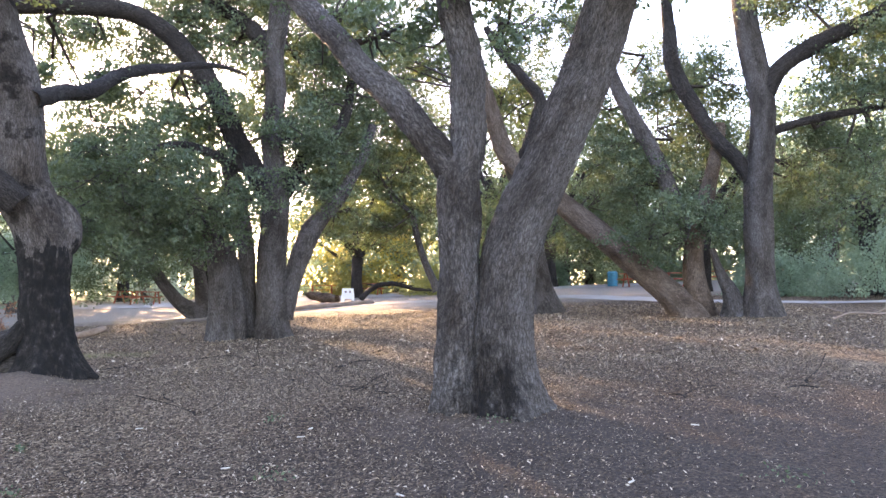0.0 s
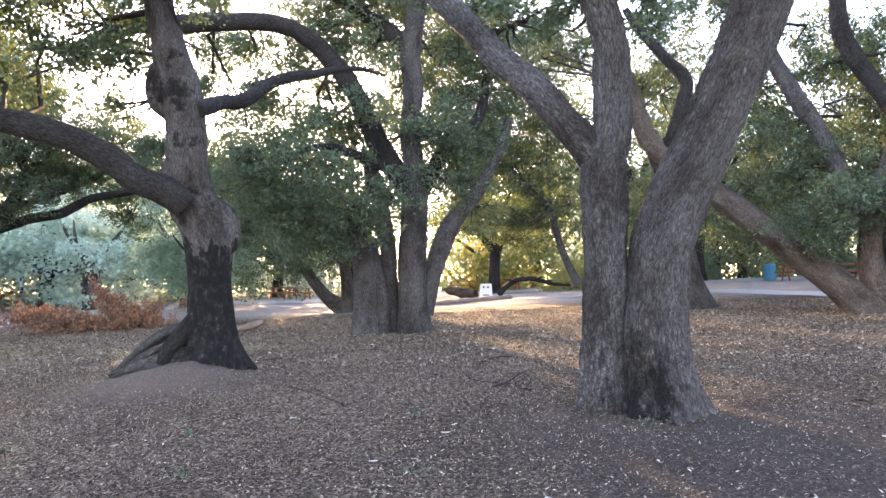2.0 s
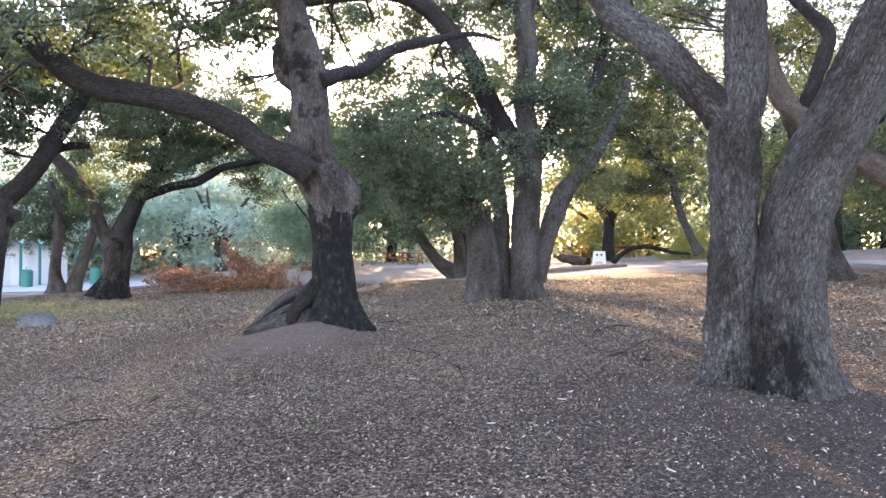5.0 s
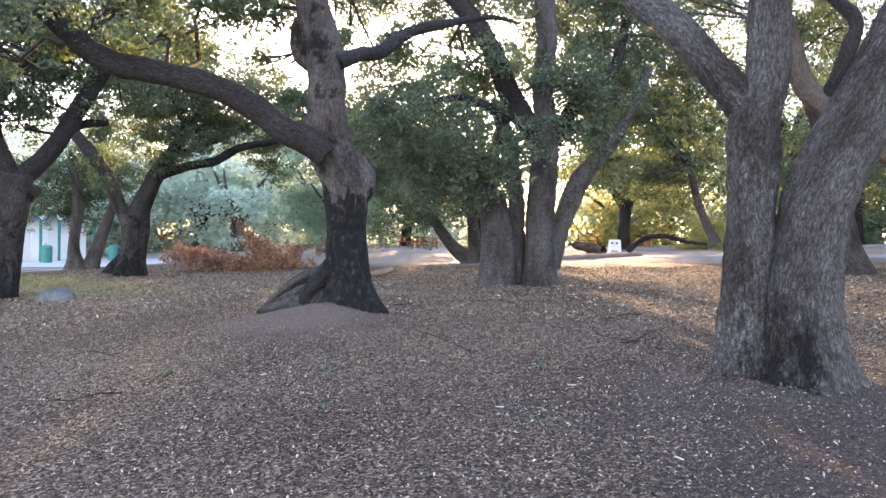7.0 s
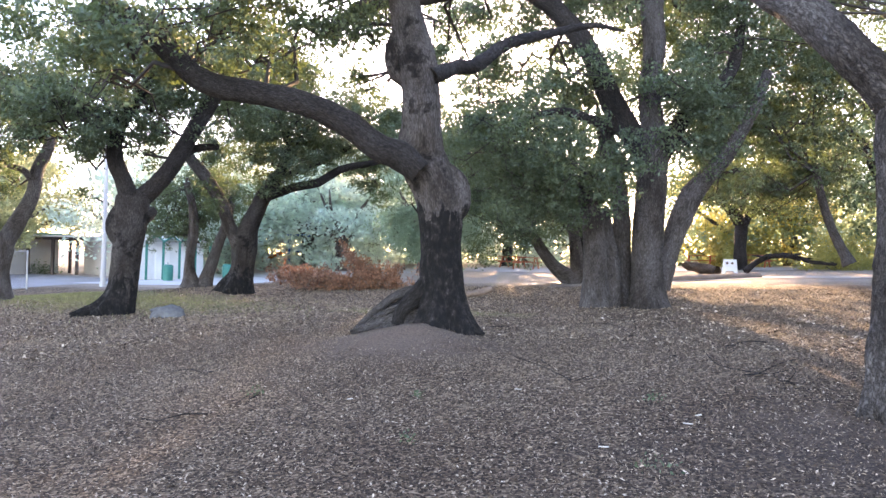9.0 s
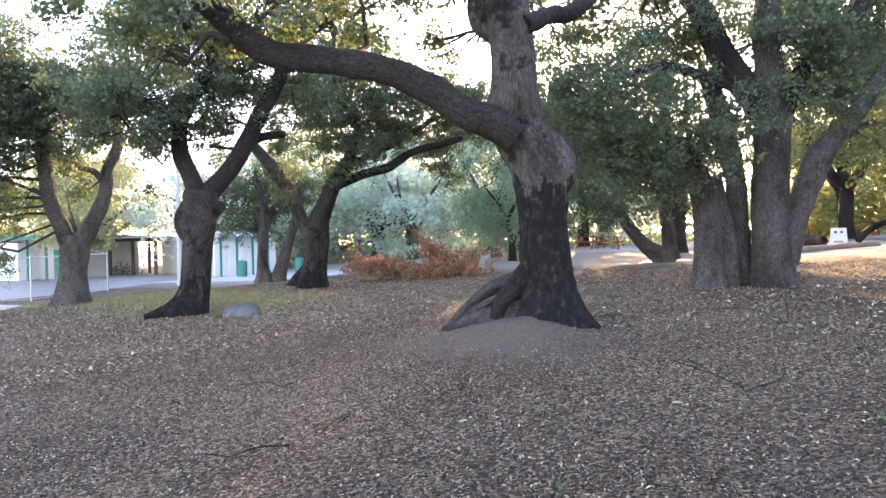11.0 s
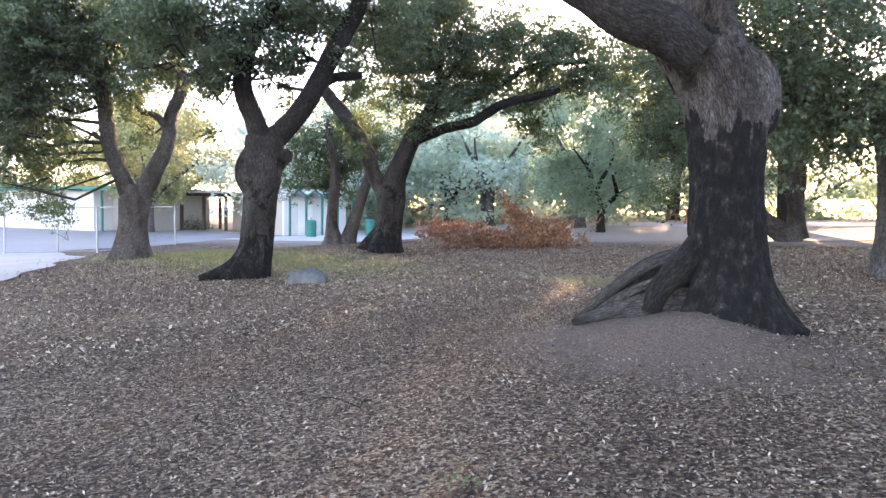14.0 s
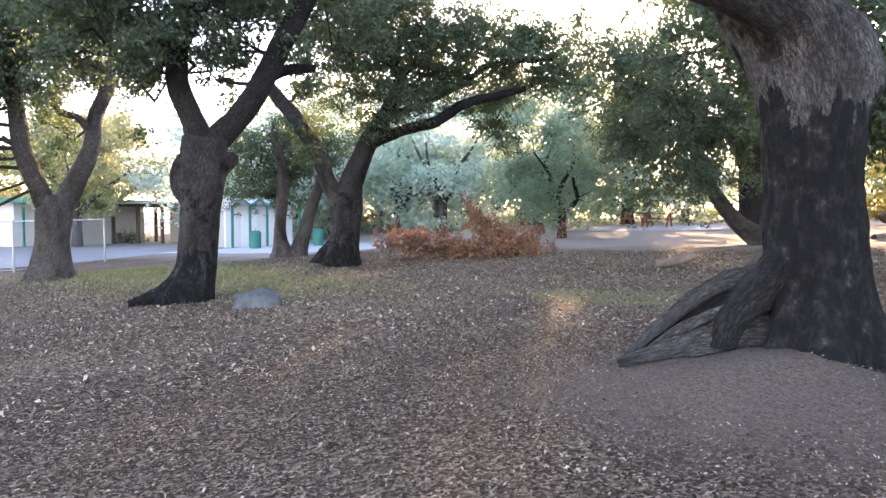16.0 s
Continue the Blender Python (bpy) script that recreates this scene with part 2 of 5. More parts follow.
def thing(name, label, category, x, y, z, rz=0.0, group="", kind=""):
    ob = new(name)
    ob.matrix_world = pose(x, y, z, 0, 0, rz)
    return tagged(ob, label, category, group, kind)


def box(bm, x0, y0, z0, x1, y1, z1, bevel=0.0):
    r = bmesh.ops.create_cube(bm, size=1.0)
    bmesh.ops.transform(bm, verts=r["verts"], matrix=Matrix.Translation(((x0 + x1) / 2, (y0 + y1) / 2, (z0 + z1) / 2)) @ Matrix.Diagonal((x1 - x0, y1 - y0, z1 - z0, 1)))
    if bevel:
        es = list({e_ for v in r["verts"] for e_ in v.link_edges})
        bmesh.ops.bevel(bm, geom=es, offset=bevel, segments=2, affect='EDGES')
    return bm


def boxed(name, mat, parent, x0, y0, z0, x1, y1, z1, bevel=0.0, label=""):
    return part(name, box(bmesh.new(), x0, y0, z0, x1, y1, z1, bevel), mat, parent, label)


def rod(bm, a, b, r, seg=8, r2=None):
    a, b = Vector(a), Vector(b)
    d = b - a
    m = Matrix.Translation((a + b) / 2) @ d.to_track_quat('Z', 'Y').to_matrix().to_4x4()
    bmesh.ops.create_cone(bm, cap_ends=True, segments=seg, radius1=r, radius2=r if r2 is None else r2, depth=d.length, matrix=m)
    return bm


# ---- the lie of the land ----
def ease(a, b, v):
    t = np.clip((v - a) / (b - a), 0, 1)
    return t * t * (3 - 2 * t)


def soft(v, lo, hi, w=8.0):
    """v held between lo and hi with rounded ends."""
    return hi - w * np.logaddexp(0, (hi - (lo + w * np.logaddexp(0, (v - lo) / w))) / w) + w * np.logaddexp(0, (hi - lo) / w) * 0


def soft_hi(v, hi, w=4.0):
    return hi - w * np.logaddexp(0, (hi - v) / w)


MOUND_X, MOUND_Y = -6.2, 8.15


def land(x, y):
    x, y = np.asarray(x, float), np.asarray(y, float)
    # rises away from the start, less steeply past the burnt oak, and falls away towards the yard
    yy = -soft_hi(-soft_hi(y, 50), 30)
    z = 0.0619 * yy - 0.028 * 1.5 * np.logaddexp(0, (yy - 8) / 1.5)
    z = z + np.where(x > 0, 0.029 * soft_hi(np.abs(x), 34) - 0.029 * soft_hi(0, 34), -soft_hi(0.037 * np.abs(x), 0.6, 0.07) + soft_hi(0, 0.6, 0.07))
    low = ease(-22, -30, x) * (1 - ease(28, 42, y))
    z = z * (1 - low) + low * (-0.5 + 0.018 * (y - 8))
    d = np.hypot((x - MOUND_X) / 1.15, (y - MOUND_Y) / 0.8)
    heap = np.exp(-d ** 2 * 1.3)
    z = z + heap * (0.31 + 0.05 * np.sin(5.1 * x + 2 * y) * np.sin(4.3 * y - x) + 0.026 * np.sin(11 * x) * np.sin(9.7 * y + 3 * x))
    near = np.exp(-((x + 3) ** 2 + (y - 7) ** 2) / 500)
    z = z + near * (0.015 * np.sin(x * 1.3 + 0.5 * y) * np.sin(y * 1.1 - 0.3 * x) + 0.008 * np.sin(3.1 * x + y) * np.sin(2.7 * y))
    return z


def gz(x, y):
    return float(land(x, y))


def warp(n, near, far, centre):
    u = np.linspace(-1, 1, n)
    s = near * u + (far - near) * np.sign(u) * np.abs(u) ** 9
    return centre + s


gx, gy = warp(390, 26.0, 2500.0, -6.0), warp(390, 24.0, 2500.0, 11.0)
GX, GY = np.meshgrid(gx, gy)
GV = np.stack([GX.ravel(), GY.ravel(), land(GX, GY).ravel()], 1)
ii = np.arange(390 * 390).reshape(390, 390)
GF = np.stack([ii[:-1, :-1].ravel(), ii[:-1, 1:].ravel(), ii[1:, 1:].ravel(), ii[1:, :-1].ravel()], 1)


def ground_material():
    m, n, l, p = material("leaf_litter_ground", 0.95)
    c = n.new("ShaderNodeTexCoord")
    v1 = n.new("ShaderNodeTexVoronoi")
    v1.inputs["Scale"].default_value = 52.0
    mp = n.new("ShaderNodeMapping")
    warpn = noise_node(n, l, 9.0, 3, 0.5)
    off = mix(n, l, 0.06, c.outputs["Object"], warpn.outputs["Color"])
    l.new(off, v1.inputs["Vector"])
    chips = ramp(n, l, v1.outputs["Color"], [(0.15, (0.026, 0.017, 0.011)), (0.42, (0.08, 0.054, 0.036)), (0.68, (0.2, 0.145, 0.097)), (0.92, (0.44, 0.345, 0.25))]).outputs["Color"]
    fine = noise_node(n, l, 40.0, 8, 0.7)
    grit = ramp(n, l, fine.outputs["Fac"], [(0.32, (0.42, 0.38, 0.35)), (0.68, (1.4, 1.36, 1.3))]).outputs["Color"]
    col = mix(n, l, 1.0, chips, grit, 'MULTIPLY')
    wide = noise_node(n, l, 0.35, 5, 0.6)
    patch = ramp(n, l, wide.outputs["Fac"], [(0.36, (0.72, 0.66, 0.62)), (0.64, (1.3, 1.3, 1.28))]).outputs["Color"]
    col = mix(n, l, 1.0, col, patch, 'MULTIPLY')
    # bare dirt on the mound, dry grass by the pale oak and paler earth far off
    sep = n.new("ShaderNodeSeparateXYZ")
    l.new(c.outputs["Object"], sep.inputs["Vector"])

    def spot(x, y, rx, ry, rag, level):
        s = n.new("ShaderNodeMapping")
        s.inputs["Location"].default_value = (-x / rx, -y / ry, 0)
        s.inputs["Scale"].default_value = (1 / rx, 1 / ry, 0)
        l.new(c.outputs["Object"], s.inputs["Vector"])
        ln = n.new("ShaderNodeVectorMath")
        ln.operation = 'LENGTH'
        l.new(s.outputs["Vector"], ln.inputs[0])
        rn = noise_node(n, l, rag, 6, 0.7)
        a = n.new("ShaderNodeMath")
        a.operation = 'MULTIPLY_ADD'
        l.new(rn.outputs["Fac"], a.inputs[0])
        a.inputs[1].default_value = -1.4
        l.new(ln.outputs["Value"], a.inputs[2])
        r = n.new("ShaderNodeMapRange")
        r.inputs["From Min"].default_value, r.inputs["From Max"].default_value = 0.5, -0.1
        r.inputs["To Max"].default_value = level
        l.new(a.outputs[0], r.inputs["Value"])
        return r.outputs["Result"]

    dirt = ramp(n, l, fine.outputs["Fac"], [(0.3, (0.075, 0.052, 0.038)), (0.7, (0.22, 0.163, 0.125))]).outputs["Color"]
    col = mix(n, l, spot(MOUND_X - 0.1, MOUND_Y - 0.2, 1.75, 1.15, 3.5, 0.95), col, dirt)
    col = mix(n, l, spot(0.1, 6.1, 1.5, 0.8, 3.0, 0.8), col, dirt)
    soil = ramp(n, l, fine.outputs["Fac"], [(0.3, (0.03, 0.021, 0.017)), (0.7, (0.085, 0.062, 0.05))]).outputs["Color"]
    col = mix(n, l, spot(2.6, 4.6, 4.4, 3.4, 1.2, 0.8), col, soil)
    grass = ramp(n, l, fine.outputs["Fac"], [(0.3, (0.11, 0.115, 0.035)), (0.7, (0.28, 0.26, 0.1))]).outputs["Color"]
    col = mix(n, l, spot(-20.5, 11.5, 6.5, 2.6, 1.2, 0.7), col, grass)
    col = mix(n, l, spot(-9.0, 12.4, 2.4, 0.8, 1.6, 0.7), col, grass)
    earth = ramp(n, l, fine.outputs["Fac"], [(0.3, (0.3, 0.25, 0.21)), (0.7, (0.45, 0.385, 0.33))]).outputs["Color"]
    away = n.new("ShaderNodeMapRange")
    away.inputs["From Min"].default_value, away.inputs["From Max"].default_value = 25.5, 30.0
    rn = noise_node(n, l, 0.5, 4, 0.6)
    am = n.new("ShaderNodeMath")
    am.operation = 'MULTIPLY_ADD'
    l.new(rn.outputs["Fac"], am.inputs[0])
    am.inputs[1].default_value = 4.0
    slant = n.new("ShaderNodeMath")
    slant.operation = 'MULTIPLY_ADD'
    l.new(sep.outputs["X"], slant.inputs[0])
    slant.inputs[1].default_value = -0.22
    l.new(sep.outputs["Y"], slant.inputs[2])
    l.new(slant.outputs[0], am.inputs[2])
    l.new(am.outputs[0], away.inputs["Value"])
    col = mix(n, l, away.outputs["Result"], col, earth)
    l.new(col, p.inputs["Base Color"])
    h2 = n.new("ShaderNodeMath")
    h2.operation = 'ADD'
    l.new(v1.outputs["Distance"], h2.inputs[0])
    l.new(fine.outputs["Fac"], h2.inputs[1])
    bump(n, l, p, h2.outputs[0], 1.0, 0.03)
    return m


GROUND = ground_material()
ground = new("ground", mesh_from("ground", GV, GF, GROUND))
tagged(ground, "brown leaf litter and wood chips over gently sloping earth", "ground", kind="structure")


# ---- trees: tapered limbs with furrowed bark, twigs and leaf sprays ----
bones_of = {}
tufts_of = {}


def spline(points, step):
    """Even samples of a smooth curve through (x, y, z, r) points."""
    p = np.array(points, float)
    p = np.vstack([2 * p[0] - p[1], p, 2 * p[-1] - p[-2]])
    p[:, 3] = np.maximum(p[:, 3], 0.004)
    res = []
    for i in range(1, len(p) - 2):
        k = max(2, int(np.linalg.norm(p[i + 1, :3] - p[i, :3]) / step))
        t = np.linspace(0, 1, k, endpoint=False)[:, None]
        a, b_, c, d = p[i - 1], p[i], p[i + 1], p[i + 2]
        res.append(0.5 * (2 * b_ + (c - a) * t + (2 * a - 5 * b_ + 4 * c - d) * t ** 2 + (3 * b_ - a - 3 * c + d) * t ** 3))
    res.append(p[-2][None])
    s = np.vstack(res)
    s[:, 3] = np.maximum(s[:, 3], 0.003)
    return s


def tube(s, seg, wobble=None):
    """Vertices and quads of a tube along the samples s, rings carried without twist."""
    n = len(s)
    tan = np.gradient(s[:, :3], axis=0)
    tan /= np.linalg.norm(tan, axis=1)[:, None] + 1e-9
    side = np.zeros((n, 3))
    v = np.array([0.1, 1.0, 0.05])
    for i in range(n):
        v = v - tan[i] * (v @ tan[i])
        v /= np.linalg.norm(v) + 1e-9
        side[i] = v
    upv = np.cross(tan, side)
    a = np.linspace(0, 2 * math.pi, seg, endpoint=False)
    ring = side[:, None] * np.cos(a)[None, :, None] + upv[:, None] * np.sin(a)[None, :, None]
    r = np.repeat(s[:, 3][:, None], seg, 1)
    if wobble is not None:
        r = r + wobble(s, a, ring)
    vs = s[:, None, :3] + ring * r[..., None]
    i0 = np.arange(n * seg).reshape(n, seg)
    f = np.stack([i0[:-1], np.roll(i0[:-1], -1, 1), np.roll(i0[1:], -1, 1), i0[1:]], -1).reshape(-1, 4)
    co = np.stack([np.cos(a)[None] * s[:, 3].max() * np.ones((n, 1)), np.sin(a)[None] * s[:, 3].max() * np.ones((n, 1)), np.repeat(travel(s)[:, None], seg, 1)], -1)
    return vs.reshape(-1, 3), f, co.reshape(-1, 3)


def travel(s):
    """Length along the samples s."""
    return np.concatenate([[0], np.cumsum(np.linalg.norm(np.diff(s[:, :3], axis=0), axis=1))])


def bark_mesh(name, vs, f, co, mat):
    me = mesh_from(name, vs, f, mat)
    at = me.attributes.new("bark_co", 'FLOAT_VECTOR', 'POINT')
    at.data.foreach_set("vector", np.asarray(co + vs[0] * 3.1, np.float32).ravel())
    return me


def vnoise(p):
    """Smooth lattice noise in -1..1 for points p (..., 3)."""
    i = np.floor(p).astype(np.int64)
    t = p - i
    t = t * t * (3 - 2 * t)
    total = 0.0
    for dx in (0, 1):
        for dy in (0, 1):
            for dz in (0, 1):
                h = ((i[..., 0] + dx) * 374761393 + (i[..., 1] + dy) * 668265263 + (i[..., 2] + dz) * 1274126177) & 0xffffffff
                h = ((h ^ (h >> 13)) * 1103515245) & 0xffffffff
                h = (h ^ (h >> 16)) & 0xffff
                w = (t[..., 0] if dx else 1 - t[..., 0]) * (t[..., 1] if dy else 1 - t[..., 1]) * (t[..., 2] if dz else 1 - t[..., 2])
                total = total + w * (h / 32767.5 - 1)
    return total


def oak_tree(label, x, y):
    tree = thing("oak_tree", label, "tree", x, y, gz(x, y), group="oaks of the grove")
    bones_of[tree.name] = []
    tufts_of[tree.name] = []
    return tree


def furrows(base_z, flare, rough, seed, side_phase):
    """Swellings, buttressed foot and bark ridges of a limb, as an offset of its radius."""
    def wob(s, a, ring):
        r = s[:, 3][:, None]
        along = travel(s)[:, None] * np.ones((1, len(a)))
        rim = r.max()
        co = np.stack([np.cos(a)[None] * rim + 0 * along + seed, np.sin(a)[None] * rim + 0 * along, along], -1)
        lump = (vnoise(co * np.array([0.8, 0.8, 0.55]) / rim) * 0.09 + vnoise(co * np.array([2.1, 2.1, 1.2]) / rim + 7) * 0.05) * r
        fl = flare * np.exp(-np.maximum(s[:, 2] - base_z, 0)[:, None] / (r * 1.1)) if flare else 0
        ang = (a + side_phase)[None]
        butt = fl * r * (0.55 + 0.45 * np.cos(5 * ang + 1.7 * np.sin(2 * ang)) + 0.3 * vnoise(np.stack([np.cos(ang) * 3 + seed, np.sin(ang) * 3, 0 * ang], -1)))
        bent = co + 0.05 * np.stack([vnoise(co * 5), vnoise(co * 5 + 31), 0 * along], -1)
        ridge = 1 - 2.2 * np.abs(vnoise(bent * np.array([13, 13, 3.6])))
        ridge2 = vnoise(bent * np.array([34, 34, 12]))
        return lump + butt + rough * (0.014 * ridge + 0.007 * ridge2) * np.minimum(1.0, r / 0.12)
    return wob


def limb(tree, name, points, flare=0.0, rough=0.3, bark=BARK_GREY, side=False, hollow=None):
    """One trunk or limb through points of (x, y, z, radius), in the world."""
    bones_of[tree.name].append(np.array(points))
    big = max(p[3] for p in points)
    near = rough >= 0.6
    step = 0.024 if near else max(0.05, big * 0.35)
    seg = int(np.clip(big * (320 if near else 80), 12, 112))
    s = spline(points, step)
    base = tree.matrix_world.translation
    vs, f, co = tube(s, seg, furrows(base.z, flare, rough, len(bones_of[tree.name]) * 7.3 + base.x, 0.6 if side else 0.0))
    if hollow:
        # a cavity pushed into the foot of the trunk
        d = (vs - np.array(hollow)) / np.array([0.13, 0.6, 0.32])
        k = np.exp(-(d ** 2).sum(1) * 1.0)
        vs[:, 1] += 0.22 * k
    return under(name, bark_mesh(name, vs - np.array(base), f, co, bark), tree)


def clump(tree, blobs):
    tufts_of[tree.name] += list(blobs)


def leaf_mesh(name, centres, size, mat, rng, droop=0.3):
    """One small pointed leaf at each centre."""
    n = len(centres)
    d = rng.normal(size=(n, 3))
    d[:, 2] -= droop
    d /= np.linalg.norm(d, axis=1)[:, None]
    w = np.cross(d, rng.normal(size=(n, 3)))
    w /= np.linalg.norm(w, axis=1)[:, None]
    L = (size * rng.uniform(0.7, 1.3, n))[:, None]
    up_ = np.cross(d, w)
    v = np.stack([centres, centres + d * L * 0.5 + w * L * 0.3 + up_ * L * 0.08, centres + d * L, centres + d * L * 0.5 - w * L * 0.3 + up_ * L * 0.08], 1)
    return mesh_from(name, v.reshape(-1, 3), np.arange(n * 4).reshape(n, 4), mat, smooth=False)


def sprays(blobs, rng, per_m3, leaves, spread):
    """Leaf centres gathered in loose sprays about blobs of (x, y, z, radius across, radius up)."""
    tips = []
    for x, y, z, rx, rz in blobs:
        k = max(4, int(per_m3 * 4.2 * rx * rx * rz))
        ry_ = rx * 0.8
        # a few boughs within each blob, sprays strung along them
        bough = rng.normal(size=(max(3, k // 9), 3)) * 0.55
        t = bough[rng.integers(0, len(bough), k)] + rng.normal(size=(k, 3)) * 0.26
        tips.append(np.array([x, y, z]) + t * np.array([rx * 0.95, ry_, rz * 1.05]))
    tips = np.vstack(tips)
    many = np.repeat(tips, leaves, 0)
    size = np.repeat(rng.uniform(0.6, 1.25, len(tips)), leaves)[:, None]
    return tips, many + rng.normal(size=many.shape) * spread * size * np.array([1, 1, 0.55])


def twig_mesh(name, starts, ends, r0, r1, mat, rng):
    """Thin bent three-sided twigs from starts to ends, in one mesh."""
    n = len(starts)
    t = np.array([0.0, 0.35, 0.7, 1.0])
    length = np.linalg.norm(ends - starts, axis=1)[:, None]
    bend = rng.normal(size=(n, 2, 3)) * length[:, :, None] * 0.12
    pts = starts[:, None] * (1 - t)[None, :, None] + ends[:, None] * t[None, :, None]
    pts[:, 1:3] += bend
    d = (ends - starts) / (length + 1e-9)
    s1 = np.cross(d, np.array([0.3, 0.5, 0.81]))
    s1 /= np.linalg.norm(s1, axis=1)[:, None] + 1e-9
    s2 = np.cross(d, s1)
    r = (np.asarray(r0)[:, None] * (1 - t) + np.asarray(r1)[:, None] * t)
    v = []
    for k in range(3):
        a = k * 2.0944
        v.append(pts + (s1[:, None] * math.cos(a) + s2[:, None] * math.sin(a)) * r[..., None])
    v = np.stack(v, 2)          # n, 4, 3 sides, 3
    base = (np.arange(n) * 12)[:, None, None]
    j, k = np.meshgrid(np.arange(3), np.arange(3), indexing='ij')
    q = np.stack([j * 3 + k, j * 3 + (k + 1) % 3, (j + 1) * 3 + (k + 1) % 3, (j + 1) * 3 + k], -1).reshape(1, 9, 4)
    f = (q + base).reshape(-1, 4)
    return mesh_from(name, v.reshape(-1, 3), f, mat)


def crown(tree, per_m3=44.0, leaves=28, size=0.08, spread=0.12, leaf=LEAF_OAK):
    rng = np.random.default_rng(abs(int(tree.matrix_world.translation.x * 100)) + 5)
    base = np.array(tree.matrix_world.translation)
    blobs = tufts_of[tree.name]
    tips, cents = sprays(blobs, rng, per_m3, leaves, spread)
    under("crown", leaf_mesh("crown", cents - base, size, leaf, rng), tree)
    # branches to each clump, then twigs to a share of the sprays
    bones = np.vstack([spline(p, 0.4) for p in bones_of[tree.name]])
    starts, ends, r0, r1 = [], [], [], []
    k = 0
    for x, y, z, rx, rz in blobs:
        c = np.array([x, y, z])
        cost = np.linalg.norm(bones[:, :3] - c, axis=1) + np.where(bones[:, 2] > z + 0.3, 0.6, 0)
        m = bones[np.argmin(cost)]
        starts.append(m[:3]), ends.append(c), r0.append(min(m[3] * 0.6, 0.06)), r1.append(0.02)
        for _ in range(7):
            e_ = c + rng.normal(size=3) * np.array([rx, rx, rz]) * 0.6
            s_ = m[:3] + (c - m[:3]) * rng.uniform(0.5, 1.0)
            starts.append(s_), ends.append(e_), r0.append(0.022), r1.append(0.006)
    pick = rng.random(len(tips)) < 0.2
    hubs = np.array(ends)
    for tp in tips[pick]:
        h_ = hubs[np.argmin(((hubs - tp) ** 2).sum(1))]
        starts.append(h_), ends.append(tp), r0.append(0.008), r1.append(0.003)
    starts, ends = np.array(starts) - base, np.array(ends) - base
    tagged(under("twig_growth", twig_mesh("twig_growth", starts, ends, np.array(r0), np.array(r1), TWIG_DARK, rng), tree), kind="stuff")


# ---- trees of the grove ----
double_oak = oak_tree("coast live oak, two grey furrowed trunks from a hollow charred base", -0.01, 6.58)
limb(double_oak, "trunk", [(-0.33, 6.58, 0.33, 0.195), (-0.33, 6.58, 0.44, 0.218), (-0.34, 6.58, 0.75, 0.207), (-0.32, 6.58, 1.08, 0.208), (-0.29, 6.58, 1.64, 0.203), (-0.29, 6.58, 2.21, 0.204), (-0.28, 6.58, 2.67, 0.211), (-0.20, 6.58, 2.95, 0.177), (-0.19, 6.58, 3.36, 0.172), (-0.19, 6.58, 3.83, 0.161), (-0.27, 6.58, 4.24, 0.156), (-0.34, 6.58, 4.60, 0.163), (-0.39, 6.58, 5.51, 0.135)], flare=0.42, rough=1.0, side=True, bark=BARK_HOLLOW)
limb(double_oak, "trunk", [(0.16, 6.58, 0.34, 0.360), (0.15, 6.58, 0.45, 0.339), (0.12, 6.58, 0.75, 0.312), (0.12, 6.58, 1.08, 0.296), (0.16, 6.58, 1.53, 0.281), (0.23, 6.58, 1.92, 0.281), (0.37, 6.58, 2.31, 0.260), (0.58, 6.57, 2.76, 0.249), (0.84, 6.57, 3.33, 0.244), (1.08, 6.57, 3.90, 0.245), (1.27, 6.57, 4.48, 0.240), (1.60, 6.57, 5.41, 0.224), (1.87, 6.57, 6.12, 0.190)], flare=0.42, rough=1.0, bark=BARK_HOLLOW, hollow=(-0.02, 6.22, 0.52))
limb(double_oak, "limb", [(-0.32, 6.58, 2.70, 0.160), (-0.49, 6.58, 2.95, 0.155), (-0.69, 6.58, 3.21, 0.144), (-1.01, 6.78, 3.63, 0.143), (-1.35, 6.98, 3.98, 0.142), (-1.64, 7.19, 4.37, 0.140), (-1.96, 7.39, 4.76, 0.138), (-2.32, 7.59, 5.17, 0.136), (-2.92, 7.79, 5.75, 0.119)], rough=.8)
clump(double_oak, [(-1.1, 7.6, 4.6, 0.60, 0.33), (-0.4, 7.1, 4.3, 0.44, 0.31), (-1.7, 8.1, 5.0, 0.57, 0.36), (0.3, 8.6, 5.0, 0.52, 0.37), (1.6, 6.6, 4.8, 0.86, 0.34), (-0.6, 6.6, 4.8, 0.87, 0.29), (0.7, 5.6, 4.8, 1.08, 0.39), (-2.6, 7.6, 5.9, 0.82, 0.41), (1.9, 5.6, 4.9, 0.87, 0.39)])
crown(double_oak)

burnt_oak = oak_tree("coast live oak with fire-blackened lower trunk on dirt mound", -5.74, 8.43)
limb(burnt_oak, "trunk", [(-5.96, 8.77, 0.25, 0.421), (-5.97, 8.76, 0.39, 0.421), (-5.99, 8.75, 0.76, 0.340), (-6.03, 8.73, 1.29, 0.312), (-6.04, 8.72, 1.73, 0.296), (-6.06, 8.70, 2.16, 0.317), (-6.16, 8.64, 2.60, 0.338), (-6.31, 8.55, 3.04, 0.354), (-6.20, 8.37, 3.45, 0.279), (-6.22, 8.36, 3.97, 0.271), (-6.27, 8.32, 4.40, 0.279), (-6.37, 8.26, 4.82, 0.254), (-6.44, 8.21, 5.25, 0.220), (-6.53, 8.16, 5.64, 0.194), (-6.59, 8.12, 6.55, 0.169), (-6.66, 8.08, 7.51, 0.127)], flare=0.42, rough=.75, bark=BARK_BURNT)
